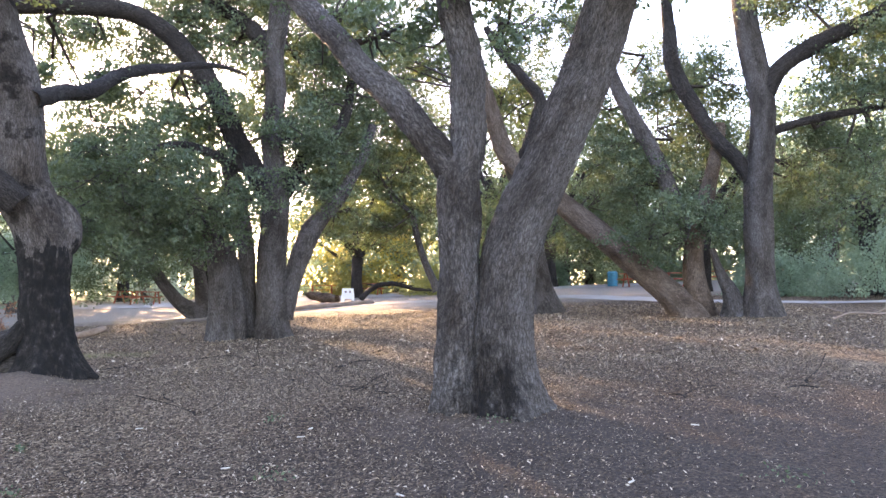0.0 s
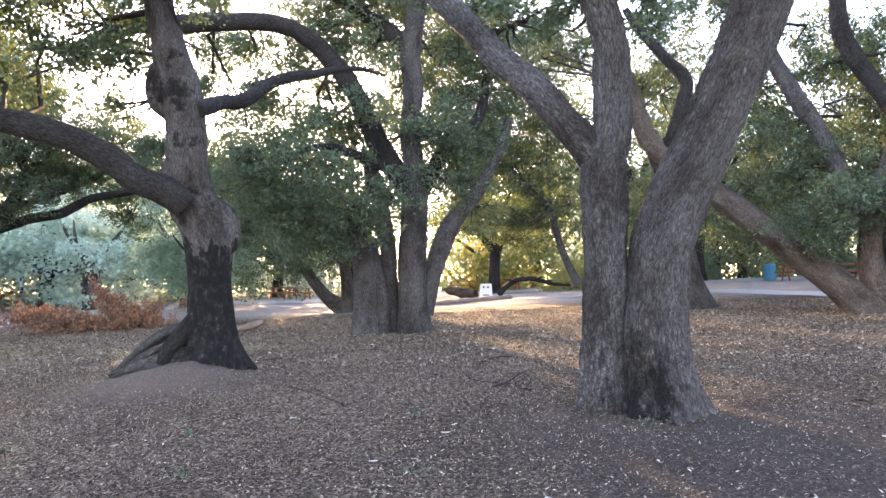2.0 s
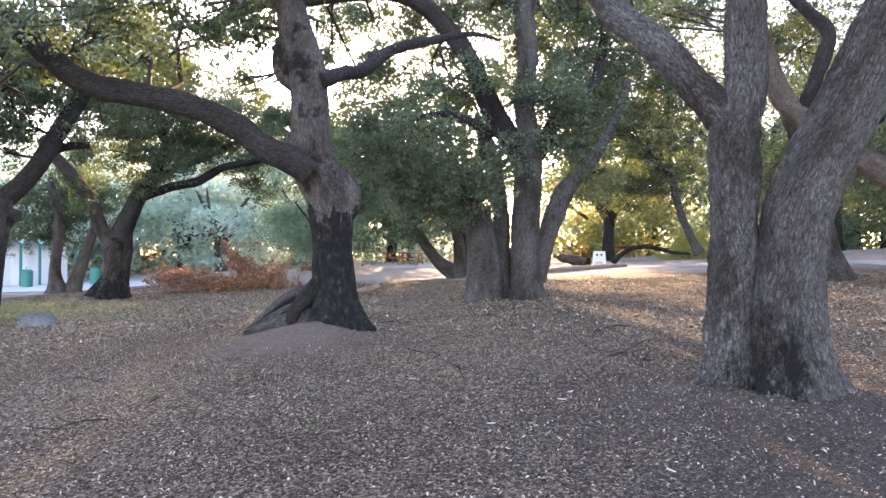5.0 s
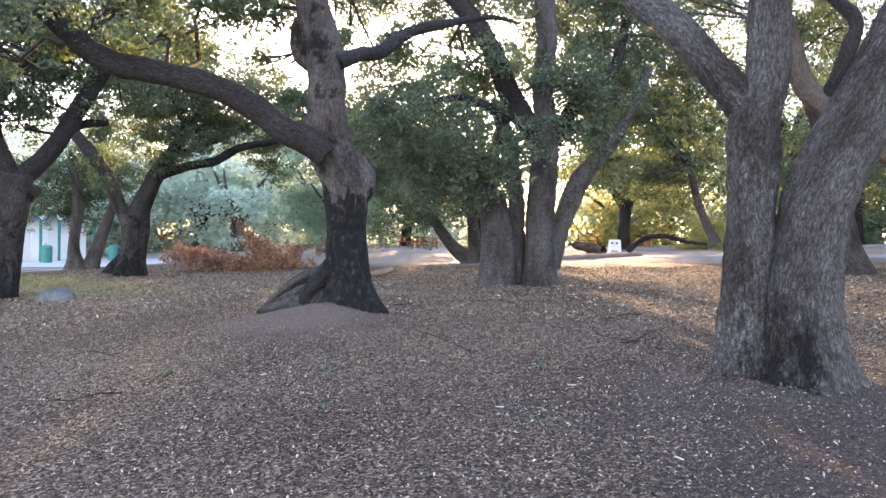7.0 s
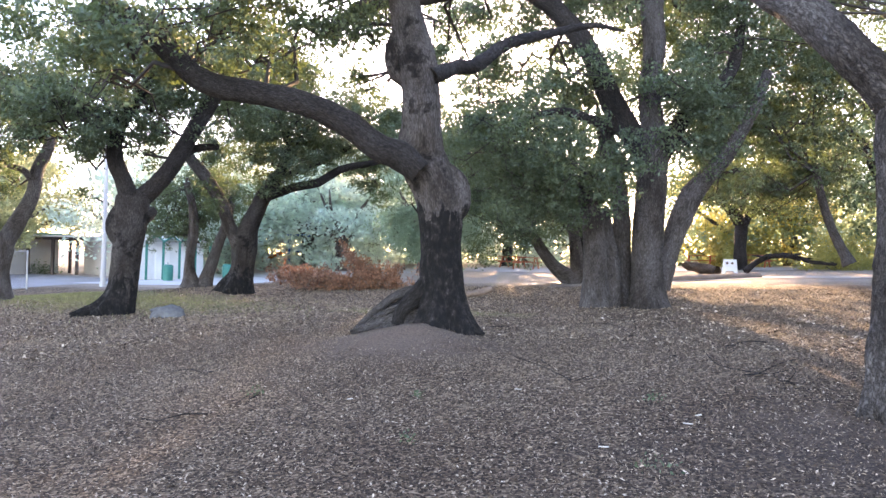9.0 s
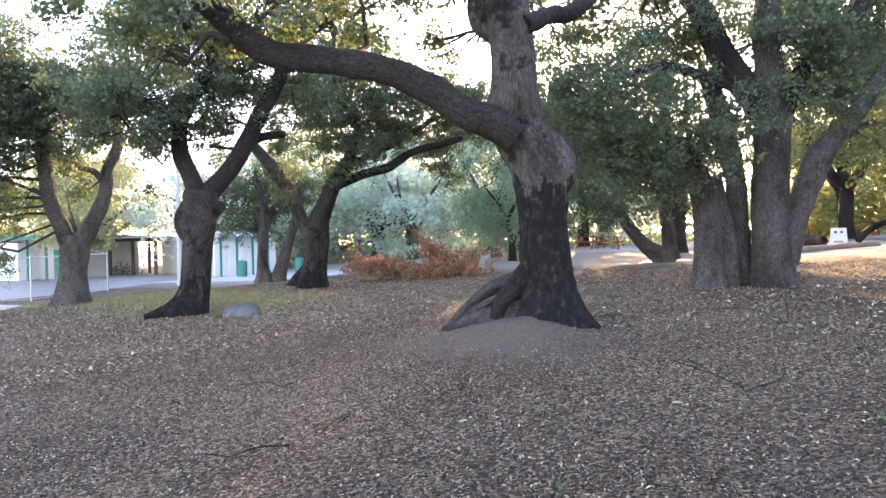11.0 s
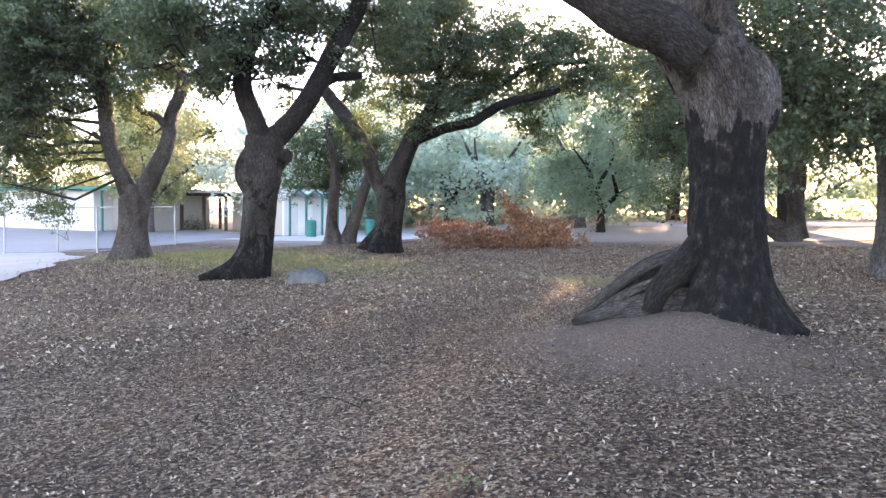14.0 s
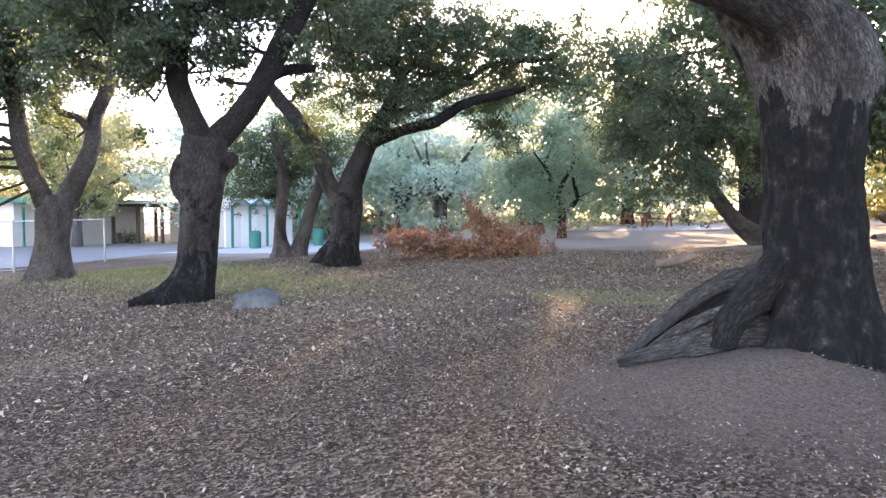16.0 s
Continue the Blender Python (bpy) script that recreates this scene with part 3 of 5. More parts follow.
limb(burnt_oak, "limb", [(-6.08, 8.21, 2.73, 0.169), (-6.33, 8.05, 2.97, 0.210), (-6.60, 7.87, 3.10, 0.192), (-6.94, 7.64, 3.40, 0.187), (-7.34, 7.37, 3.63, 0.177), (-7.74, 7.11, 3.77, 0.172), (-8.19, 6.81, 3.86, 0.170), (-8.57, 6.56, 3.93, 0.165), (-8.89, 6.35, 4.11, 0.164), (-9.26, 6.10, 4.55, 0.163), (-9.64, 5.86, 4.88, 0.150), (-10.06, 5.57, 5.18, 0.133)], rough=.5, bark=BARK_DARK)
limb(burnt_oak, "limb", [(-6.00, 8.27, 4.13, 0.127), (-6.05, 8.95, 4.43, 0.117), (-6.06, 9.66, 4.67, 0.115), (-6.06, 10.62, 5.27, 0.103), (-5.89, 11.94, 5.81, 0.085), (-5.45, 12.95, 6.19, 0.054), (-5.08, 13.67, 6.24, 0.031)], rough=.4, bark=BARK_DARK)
# the decayed root: weathered rims about a dark hollow, with splinters left inside
limb(burnt_oak, "root", [(-7.14, 7.98, 0.36, 0.03), (-6.92, 8.10, 0.44, 0.065), (-6.68, 8.27, 0.52, 0.10), (-6.44, 8.5, 0.60, 0.14), (-6.2, 8.75, 0.68, 0.2)], rough=1.2, bark=ROOT_GREY)
limb(burnt_oak, "root", [(-7.12, 8.02, 0.38, 0.025), (-6.94, 8.15, 0.60, 0.045), (-6.76, 8.30, 0.80, 0.058), (-6.58, 8.44, 0.95, 0.066), (-6.38, 8.60, 1.00, 0.095), (-6.18, 8.76, 1.02, 0.17)], rough=1.2, bark=ROOT_GREY)
# near-black root fills the hollow; its colour stands for the shade inside
limb(burnt_oak, "root", [(-7.0, 8.16, 0.42, 0.05), (-6.78, 8.36, 0.58, 0.13), (-6.55, 8.55, 0.70, 0.19), (-6.3, 8.75, 0.78, 0.25)], rough=1.4, bark=BARK_CHAR_SHADE)
limb(burnt_oak, "root", [(-6.16, 8.62, 1.22, 0.10), (-6.24, 8.50, 1.02, 0.13), (-6.36, 8.40, 0.84, 0.12), (-6.46, 8.32, 0.68, 0.09), (-6.5, 8.28, 0.5, 0.08)], rough=1.2, bark=BARK_CHAR_SHADE)
for da, db in ((0.0, 0.0), (0.07, 0.07), (0.15, 0.11)):
    limb(burnt_oak, "splinter", [(-7.0 + da, 8.05 + da * 0.6, 0.44 + db, 0.01), (-6.86 + da, 8.13 + da * 0.6, 0.56 + db, 0.022), (-6.66 + da, 8.25 + da * 0.6, 0.68 + db, 0.026), (-6.5 + da, 8.38 + da * 0.5, 0.76 + db, 0.018)], rough=0.8, bark=ROOT_GREY)
limb(burnt_oak, "root", [(-5.86, 8.83, 0.73, 0.227), (-5.64, 8.82, 0.54, 0.148), (-5.47, 8.85, 0.44, 0.082), (-5.36, 8.90, 0.39, 0.034)], rough=.6, bark=BARK_CHAR_SHADE)
limb(burnt_oak, "burl", [(-5.94, 8.78, 1.99, 0.078), (-5.87, 8.83, 2.24, 0.179), (-5.85, 8.85, 2.48, 0.179), (-5.90, 8.81, 2.70, 0.156), (-6.03, 8.72, 2.91, 0.078)], rough=1.0, bark=BARK_BURNT)
limb(burnt_oak, "burl", [(-6.50, 8.41, 4.14, 0.117), (-6.61, 8.34, 4.35, 0.201), (-6.66, 8.31, 4.57, 0.178), (-6.63, 8.33, 4.80, 0.140), (-6.58, 8.36, 5.01, 0.078)], rough=.5, bark=BARK_BURNT)
clump(burnt_oak, [(-9.3, 6.1, 4.8, 1.04, 0.48), (-8.9, 7.0, 5.0, 0.93, 0.51), (-8.3, 7.9, 5.2, 0.82, 0.54), (-9.3, 6.7, 4.5, 0.76, 0.34), (-8.3, 9.1, 5.3, 0.60, 0.50), (-7.8, 7.1, 5.9, 1.81, 0.49), (-10.0, 5.6, 4.0, 0.70, 0.47), (-9.0, 5.1, 4.5, 0.85, 0.57), (-7.9, 9.4, 5.7, 0.50, 0.40), (-8.8, 10.0, 4.9, 0.54, 0.43), (-8.9, 7.6, 4.7, 0.63, 0.45), (-7.9, 8.2, 5.5, 0.73, 0.36), (-6.7, 10.8, 5.2, 0.75, 0.43), (-6.0, 8.2, 6.2, 1.19, 0.43)])
crown(burnt_oak)

cluster_oak = oak_tree("many-stemmed coast live oak with drooping dark green foliage", -5.41, 14.90)
limb(cluster_oak, "trunk", [(-6.00, 14.69, 0.38, 0.320), (-6.00, 14.69, 0.51, 0.307), (-5.98, 14.69, 1.20, 0.268), (-6.01, 14.68, 1.86, 0.240), (-6.10, 14.66, 2.54, 0.214), (-6.31, 14.57, 3.34, 0.162)], flare=.2, rough=.6)
limb(cluster_oak, "trunk", [(-5.66, 14.93, 0.38, 0.228), (-5.67, 14.93, 0.51, 0.214), (-5.67, 14.93, 1.20, 0.188), (-5.81, 15.00, 1.88, 0.176), (-5.99, 15.07, 2.70, 0.151)], flare=.2, rough=.6)
limb(cluster_oak, "trunk", [(-4.91, 15.07, 0.43, 0.397), (-4.91, 15.07, 0.58, 0.384), (-4.92, 15.07, 1.21, 0.332), (-4.92, 15.06, 2.15, 0.319), (-4.88, 15.07, 3.08, 0.307), (-4.87, 15.09, 3.75, 0.320), (-4.89, 15.07, 4.55, 0.240), (-4.98, 15.05, 5.36, 0.221), (-4.88, 15.09, 6.30, 0.227), (-4.95, 15.06, 7.11, 0.242), (-4.84, 15.10, 7.86, 0.236), (-4.72, 15.15, 9.29, 0.188)], flare=.25, rough=.6)
limb(cluster_oak, "trunk", [(-5.49, 15.24, 0.39, 0.203), (-5.50, 15.24, 0.54, 0.203), (-5.54, 15.23, 1.34, 0.190), (-5.59, 15.22, 2.42, 0.192), (-5.81, 15.26, 3.67, 0.207), (-6.14, 15.40, 4.70, 0.169)], flare=.2, rough=.6)
limb(cluster_oak, "trunk", [(-4.73, 15.38, 0.95, 0.202), (-4.55, 15.46, 1.89, 0.228), (-4.24, 15.56, 2.83, 0.243), (-3.95, 15.79, 3.39, 0.203), (-3.54, 16.06, 3.95, 0.163), (-3.06, 16.35, 4.92, 0.124), (-2.85, 16.68, 5.82, 0.098)], rough=.5)
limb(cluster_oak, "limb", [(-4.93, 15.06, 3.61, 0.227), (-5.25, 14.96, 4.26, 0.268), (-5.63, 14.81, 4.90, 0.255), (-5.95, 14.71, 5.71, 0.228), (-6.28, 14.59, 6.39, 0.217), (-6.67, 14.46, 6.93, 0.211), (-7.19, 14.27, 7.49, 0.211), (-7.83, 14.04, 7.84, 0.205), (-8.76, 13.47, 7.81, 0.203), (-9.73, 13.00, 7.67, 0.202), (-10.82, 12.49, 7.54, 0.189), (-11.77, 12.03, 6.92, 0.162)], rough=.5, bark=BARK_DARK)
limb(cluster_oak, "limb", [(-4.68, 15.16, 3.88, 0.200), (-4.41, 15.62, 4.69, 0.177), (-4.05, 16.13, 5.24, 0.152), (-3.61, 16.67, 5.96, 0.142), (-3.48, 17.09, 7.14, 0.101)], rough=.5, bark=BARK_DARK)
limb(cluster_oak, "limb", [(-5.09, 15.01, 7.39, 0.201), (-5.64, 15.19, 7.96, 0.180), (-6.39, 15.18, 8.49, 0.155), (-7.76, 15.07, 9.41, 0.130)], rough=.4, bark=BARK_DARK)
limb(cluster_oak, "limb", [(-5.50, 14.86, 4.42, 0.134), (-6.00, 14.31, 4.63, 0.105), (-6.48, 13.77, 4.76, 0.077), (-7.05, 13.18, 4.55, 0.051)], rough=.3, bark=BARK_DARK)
clump(cluster_oak, [(-7.12, 13.31, 3.88, 1.404, 0.762), (-6.53, 13.91, 3.28, 1.166, 0.583), (-7.72, 13.31, 4.47, 0.785, 0.452), (-5.57, 13.79, 3.40, 0.881, 0.631), (-4.15, 15.93, 4.95, 0.964, 0.833), (-3.91, 16.65, 4.23, 0.857, 0.571), (-4.86, 16.41, 5.90, 0.857, 0.714), (-6.53, 15.81, 7.68, 1.166, 0.654), (-8.43, 15.69, 7.68, 1.059, 0.678), (-4.62, 16.41, 7.57, 1.154, 0.714), (-3.31, 17.48, 6.85, 1.035, 0.881), (-5.93, 15.93, 9.35, 2.618, 0.869), (-9.86, 15.81, 8.04, 0.952, 0.631), (-7.83, 15.93, 6.14, 0.750, 0.452), (-3.55, 16.88, 7.80, 1.000, 0.714), (-9.74, 14.62, 4.11, 0.583, 0.583), (-7.95, 13.43, 3.88, 0.976, 0.654), (-7.12, 13.79, 3.04, 0.952, 0.643)])
clump(cluster_oak, [(-6.53, 14.15, 2.45, 0.738, 0.476), (-8.67, 13.91, 4.59, 0.690, 0.345), (-5.93, 14.74, 3.76, 0.631, 0.631), (-4.15, 15.34, 4.11, 0.892, 0.702), (-3.79, 16.05, 4.95, 0.821, 0.619), (-4.98, 14.98, 5.19, 0.928, 0.512), (-7.48, 15.46, 5.78, 0.833, 0.595), (-6.17, 14.62, 5.78, 1.071, 0.535), (-3.79, 16.65, 3.52, 0.643, 0.535), (-4.03, 14.74, 5.19, 0.857, 0.381), (-10.45, 16.88, 6.14, 0.833, 0.666), (-9.26, 16.65, 6.73, 0.976, 0.643), (-7.60, 16.65, 6.73, 0.773, 0.619), (-6.64, 15.69, 5.07, 0.726, 0.428), (-11.17, 16.65, 8.52, 1.011, 0.678), (-12.12, 16.88, 7.45, 0.690, 0.690), (-7.60, 15.34, 8.16, 1.321, 0.583), (-9.14, 16.17, 5.78, 0.785, 0.464)])
clump(cluster_oak, [(-5.69, 16.05, 6.61, 0.583, 0.726), (-5.69, 14.86, 7.09, 0.809, 0.535), (-11.52, 17.84, 7.33, 0.714, 0.535), (-4.26, 16.53, 6.49, 0.714, 0.714)])
crown(cluster_oak)

thin_oak = oak_tree("slender leaning oak with low hanging foliage", -10.84, 24.38)
limb(thin_oak, "trunk", [(-10.78, 24.40, 0.61, 0.382), (-10.84, 24.38, 0.83, 0.338), (-11.41, 24.13, 1.30, 0.248), (-11.94, 23.90, 2.08, 0.215), (-12.36, 23.71, 2.94, 0.169), (-12.58, 23.62, 3.89, 0.135)], flare=.2)
limb(thin_oak, "trunk", [(-10.54, 24.51, 0.70, 0.270), (-10.59, 24.49, 0.97, 0.270), (-10.68, 24.44, 2.09, 0.225), (-10.81, 24.39, 2.99, 0.192), (-11.03, 24.30, 4.35, 0.135)], flare=.2)
clump(thin_oak, [(-12.45, 22.21, 2.66, 1.287, 1.079), (-12.06, 23.90, 3.70, 1.352, 0.910), (-10.76, 24.42, 4.35, 1.807, 1.352), (-13.49, 24.68, 5.00, 1.898, 1.183), (-15.70, 23.25, 6.69, 1.508, 1.001), (-14.40, 23.51, 5.65, 1.131, 1.131), (-15.18, 23.38, 4.35, 1.001, 0.832), (-12.97, 21.17, 5.78, 0.832, 0.832), (-18.04, 25.33, 6.95, 1.157, 0.962), (-14.27, 23.51, 3.83, 0.806, 0.806)])
crown(thin_oak)

back_oak = oak_tree("coast live oak with a buttressed base and low sunlit foliage", 1.75, 19.65)
limb(back_oak, "trunk", [(1.75, 19.65, 0.84, 0.480), (1.72, 19.66, 1.08, 0.463), (1.64, 19.66, 1.82, 0.316), (1.51, 19.68, 2.66, 0.250), (1.30, 19.70, 3.84, 0.235), (0.82, 19.74, 5.20, 0.203), (0.42, 19.77, 6.43, 0.170)], flare=.3)
limb(back_oak, "trunk", [(-1.42, 19.94, 1.60, 0.170), (-1.59, 19.95, 1.94, 0.119), (-1.84, 19.98, 2.54, 0.102), (-2.04, 20.00, 3.22, 0.103), (-2.18, 20.01, 3.92, 0.078)])
clump(back_oak, [(-3.10, 20.14, 5.34, 1.572, 1.224), (-2.38, 20.62, 4.02, 1.068, 0.804), (-3.82, 20.14, 6.78, 1.236, 1.056), (-1.90, 21.22, 6.78, 1.104, 1.104), (0.74, 20.98, 4.02, 1.248, 0.888), (-3.10, 21.34, 3.54, 1.284, 0.552), (-4.18, 20.14, 3.66, 1.044, 0.528), (1.58, 22.06, 7.98, 1.140, 1.140), (0.50, 20.98, 7.98, 0.900, 1.092), (-1.78, 22.42, 9.30, 1.560, 0.972), (3.38, 21.94, 3.66, 1.116, 0.744), (-4.66, 20.26, 9.18, 1.248, 1.068), (-3.22, 20.14, 7.50, 1.212, 1.032), (-2.50, 20.02, 9.18, 1.200, 0.852), (-5.38, 21.58, 7.38, 1.140, 0.948), (-3.94, 20.26, 5.82, 1.044, 0.876), (-2.50, 21.22, 6.66, 0.900, 0.900), (-5.98, 21.58, 9.06, 1.152, 0.960)])
clump(back_oak, [(-4.30, 20.26, 10.14, 1.416, 0.708)])
crown(back_oak)

leaning_oak = oak_tree("coast live oak with one trunk leaning low over the ground", 5.05, 16.66)
limb(leaning_oak, "trunk", [(5.01, 16.67, 0.78, 0.554), (4.93, 16.70, 1.04, 0.459), (4.63, 16.79, 1.37, 0.350), (4.12, 16.94, 1.88, 0.327), (3.35, 17.17, 2.64, 0.319), (2.67, 17.38, 3.29, 0.294), (2.12, 17.55, 3.79, 0.276), (1.34, 17.78, 4.52, 0.258), (0.60, 18.01, 5.33, 0.247), (0.20, 18.12, 6.58, 0.218), (-0.08, 18.22, 7.57, 0.190), (-0.38, 18.31, 8.82, 0.160)], flare=.15, rough=.5, bark=BARK_TAN)
limb(leaning_oak, "trunk", [(5.29, 16.58, 0.85, 0.316), (5.26, 16.59, 1.06, 0.290), (5.11, 16.64, 1.89, 0.243), (5.13, 16.63, 2.73, 0.230), (5.42, 16.55, 3.83, 0.194), (5.62, 16.49, 4.66, 0.167), (5.80, 16.43, 5.63, 0.125)], flare=.2, rough=.5, bark=BARK_TAN)
limb(leaning_oak, "limb", [(5.16, 16.63, 2.58, 0.181), (4.68, 16.77, 3.87, 0.198), (4.33, 16.88, 4.90, 0.193), (3.82, 17.03, 5.97, 0.189), (3.37, 17.17, 7.05, 0.176), (3.06, 17.26, 8.30, 0.133)], rough=.4)
limb(leaning_oak, "limb", [(0.97, 17.89, 4.87, 0.168), (1.28, 17.80, 5.76, 0.168), (1.52, 17.73, 6.67, 0.168), (1.09, 17.86, 7.34, 0.139), (0.49, 18.04, 8.21, 0.125), (0.10, 18.16, 8.91, 0.094)], rough=.4, bark=BARK_DARK)
clump(leaning_oak, [(3.35, 17.81, 5.41, 1.058, 0.908), (4.16, 17.47, 4.26, 1.184, 0.885), (4.73, 16.09, 3.22, 1.081, 0.678), (3.12, 18.39, 4.03, 0.931, 0.701), (4.96, 17.93, 5.98, 1.058, 0.908), (2.55, 18.62, 8.86, 0.805, 0.966), (5.54, 17.12, 4.14, 1.012, 0.724), (4.04, 18.16, 3.11, 1.069, 0.552), (1.40, 18.96, 9.09, 1.150, 0.816), (4.04, 16.32, 2.88, 0.828, 0.414), (4.85, 19.08, 7.94, 0.816, 0.816), (3.35, 18.39, 6.44, 0.632, 0.782)])
crown(leaning_oak)

forked_oak = oak_tree("tall coast live oak with a forked pale grey trunk", 6.32, 15.94)
limb(forked_oak, "trunk", [(6.42, 15.89, 0.81, 0.512), (6.41, 15.90, 1.05, 0.447), (6.39, 15.92, 1.73, 0.330), (6.40, 15.90, 2.78, 0.317), (6.41, 15.90, 3.85, 0.320), (6.52, 15.86, 4.92, 0.286), (6.55, 15.85, 5.99, 0.274), (6.38, 15.92, 7.26, 0.277), (6.24, 15.97, 8.53, 0.259), (6.15, 16.01, 9.96, 0.220)], flare=.25, rough=.5)
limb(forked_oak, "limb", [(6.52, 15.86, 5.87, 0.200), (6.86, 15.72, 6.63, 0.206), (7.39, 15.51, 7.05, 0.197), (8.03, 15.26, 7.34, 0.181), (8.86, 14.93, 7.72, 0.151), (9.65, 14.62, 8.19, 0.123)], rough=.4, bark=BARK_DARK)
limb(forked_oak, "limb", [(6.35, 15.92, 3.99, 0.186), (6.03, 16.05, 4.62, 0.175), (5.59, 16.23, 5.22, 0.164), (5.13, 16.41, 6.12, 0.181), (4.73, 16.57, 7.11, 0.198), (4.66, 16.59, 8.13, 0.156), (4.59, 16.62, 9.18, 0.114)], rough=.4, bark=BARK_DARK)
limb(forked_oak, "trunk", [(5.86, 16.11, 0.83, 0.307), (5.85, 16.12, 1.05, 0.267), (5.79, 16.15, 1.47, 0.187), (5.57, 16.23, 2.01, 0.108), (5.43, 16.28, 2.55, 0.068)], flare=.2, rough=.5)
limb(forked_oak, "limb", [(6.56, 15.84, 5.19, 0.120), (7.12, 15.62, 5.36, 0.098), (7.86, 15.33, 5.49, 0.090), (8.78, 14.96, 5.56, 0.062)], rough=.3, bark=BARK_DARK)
clump(forked_oak, [(6.00, 17.35, 7.13, 1.023, 0.736), (4.73, 17.12, 6.67, 0.736, 0.586), (8.07, 16.43, 5.41, 0.966, 0.690), (8.64, 16.20, 4.37, 1.081, 0.678), (8.41, 15.17, 5.75, 0.759, 0.632), (8.53, 16.32, 7.02, 0.954, 0.414), (8.53, 15.05, 7.48, 0.885, 0.506), (7.49, 15.51, 8.51, 1.575, 0.655), (9.22, 14.82, 6.33, 0.862, 0.989), (9.33, 14.71, 4.72, 0.977, 0.851), (8.07, 17.70, 4.72, 0.736, 0.736), (6.11, 18.50, 5.64, 0.782, 0.782), (9.68, 14.59, 7.82, 1.104, 0.977)])
crown(forked_oak)

knobbed_oak = oak_tree("coast live oak with a dark knobbed trunk forking low", -15.96, 9.29)
limb(knobbed_oak, "trunk", [(-16.00, 9.21, -0.17, 0.446), (-15.96, 9.29, 0.06, 0.379), (-15.90, 9.41, 0.56, 0.325), (-15.88, 9.47, 1.23, 0.319), (-15.84, 9.54, 2.01, 0.359), (-15.83, 9.57, 2.46, 0.380), (-15.82, 9.60, 2.82, 0.370)], flare=.55, rough=.6, bark=BARK_SOOTY)
limb(knobbed_oak, "root", [(-15.94, 9.35, 0.45, 0.279), (-15.98, 9.02, 0.19, 0.198), (-16.07, 8.69, 0.06, 0.131), (-16.18, 8.34, -0.01, 0.053)], rough=.6, bark=BARK_SOOTY)
limb(knobbed_oak, "limb", [(-15.85, 9.52, 2.74, 0.246), (-15.92, 9.39, 3.18, 0.201), (-16.01, 9.19, 3.77, 0.182), (-16.00, 9.21, 4.32, 0.155), (-15.89, 9.43, 4.89, 0.144), (-15.72, 9.80, 5.71, 0.123), (-15.62, 10.00, 6.62, 0.101)], rough=.4, bark=BARK_DARK)
limb(knobbed_oak, "limb", [(-15.76, 9.70, 2.74, 0.247), (-15.63, 9.98, 3.07, 0.215), (-15.48, 10.29, 3.54, 0.206), (-15.34, 10.59, 4.13, 0.196), (-15.19, 10.89, 4.82, 0.197), (-15.02, 11.24, 5.55, 0.187), (-14.87, 11.56, 6.29, 0.165), (-14.63, 12.04, 7.31, 0.131)], rough=.4, bark=BARK_DARK)
limb(knobbed_oak, "limb", [(-15.34, 10.58, 3.99, 0.116), (-15.47, 11.06, 4.21, 0.107), (-15.51, 11.72, 4.35, 0.080)], rough=.3, bark=BARK_DARK)
limb(knobbed_oak, "burl", [(-15.89, 9.44, 1.62, 0.168), (-15.95, 9.32, 1.90, 0.256), (-15.97, 9.29, 2.17, 0.289), (-15.94, 9.36, 2.44, 0.222), (-15.88, 9.45, 2.62, 0.111)], rough=.5, bark=BARK_SOOTY)
limb(knobbed_oak, "burl", [(-15.77, 9.68, 2.24, 0.225), (-15.69, 9.86, 2.41, 0.192), (-15.63, 9.98, 2.50, 0.136), (-15.60, 10.04, 2.56, 0.069)], rough=.4, bark=BARK_SOOTY)
clump(knobbed_oak, [(-16.01, 9.15, 5.20, 1.101, 0.654), (-16.34, 8.39, 4.66, 0.752, 0.643), (-16.45, 10.78, 4.88, 0.610, 0.741), (-16.67, 9.04, 4.01, 0.447, 0.447), (-16.34, 11.00, 5.97, 0.981, 0.610), (-14.81, 11.76, 5.53, 0.948, 0.589), (-15.90, 9.48, 6.51, 2.213, 0.665), (-16.67, 10.46, 4.11, 0.360, 0.360), (-15.80, 7.19, 4.88, 0.872, 0.578), (-16.45, 8.28, 4.88, 0.959, 0.643), (-16.01, 9.15, 4.55, 0.654, 0.654), (-16.56, 10.46, 5.10, 0.719, 0.600), (-16.67, 10.24, 4.22, 0.480, 0.480), (-16.34, 7.19, 4.11, 0.698, 0.501), (-15.25, 10.89, 5.10, 0.796, 0.458), (-17.21, 9.15, 3.90, 0.469, 0.469), (-15.90, 11.87, 4.55, 0.491, 0.491), (-15.58, 7.51, 4.77, 1.166, 0.392)])
clump(knobbed_oak, [(-15.14, 10.89, 6.62, 1.461, 0.665), (-15.80, 9.58, 5.53, 1.025, 0.643), (-16.12, 10.24, 4.99, 0.665, 0.534), (-15.14, 13.29, 7.17, 1.330, 0.589)])
crown(knobbed_oak)

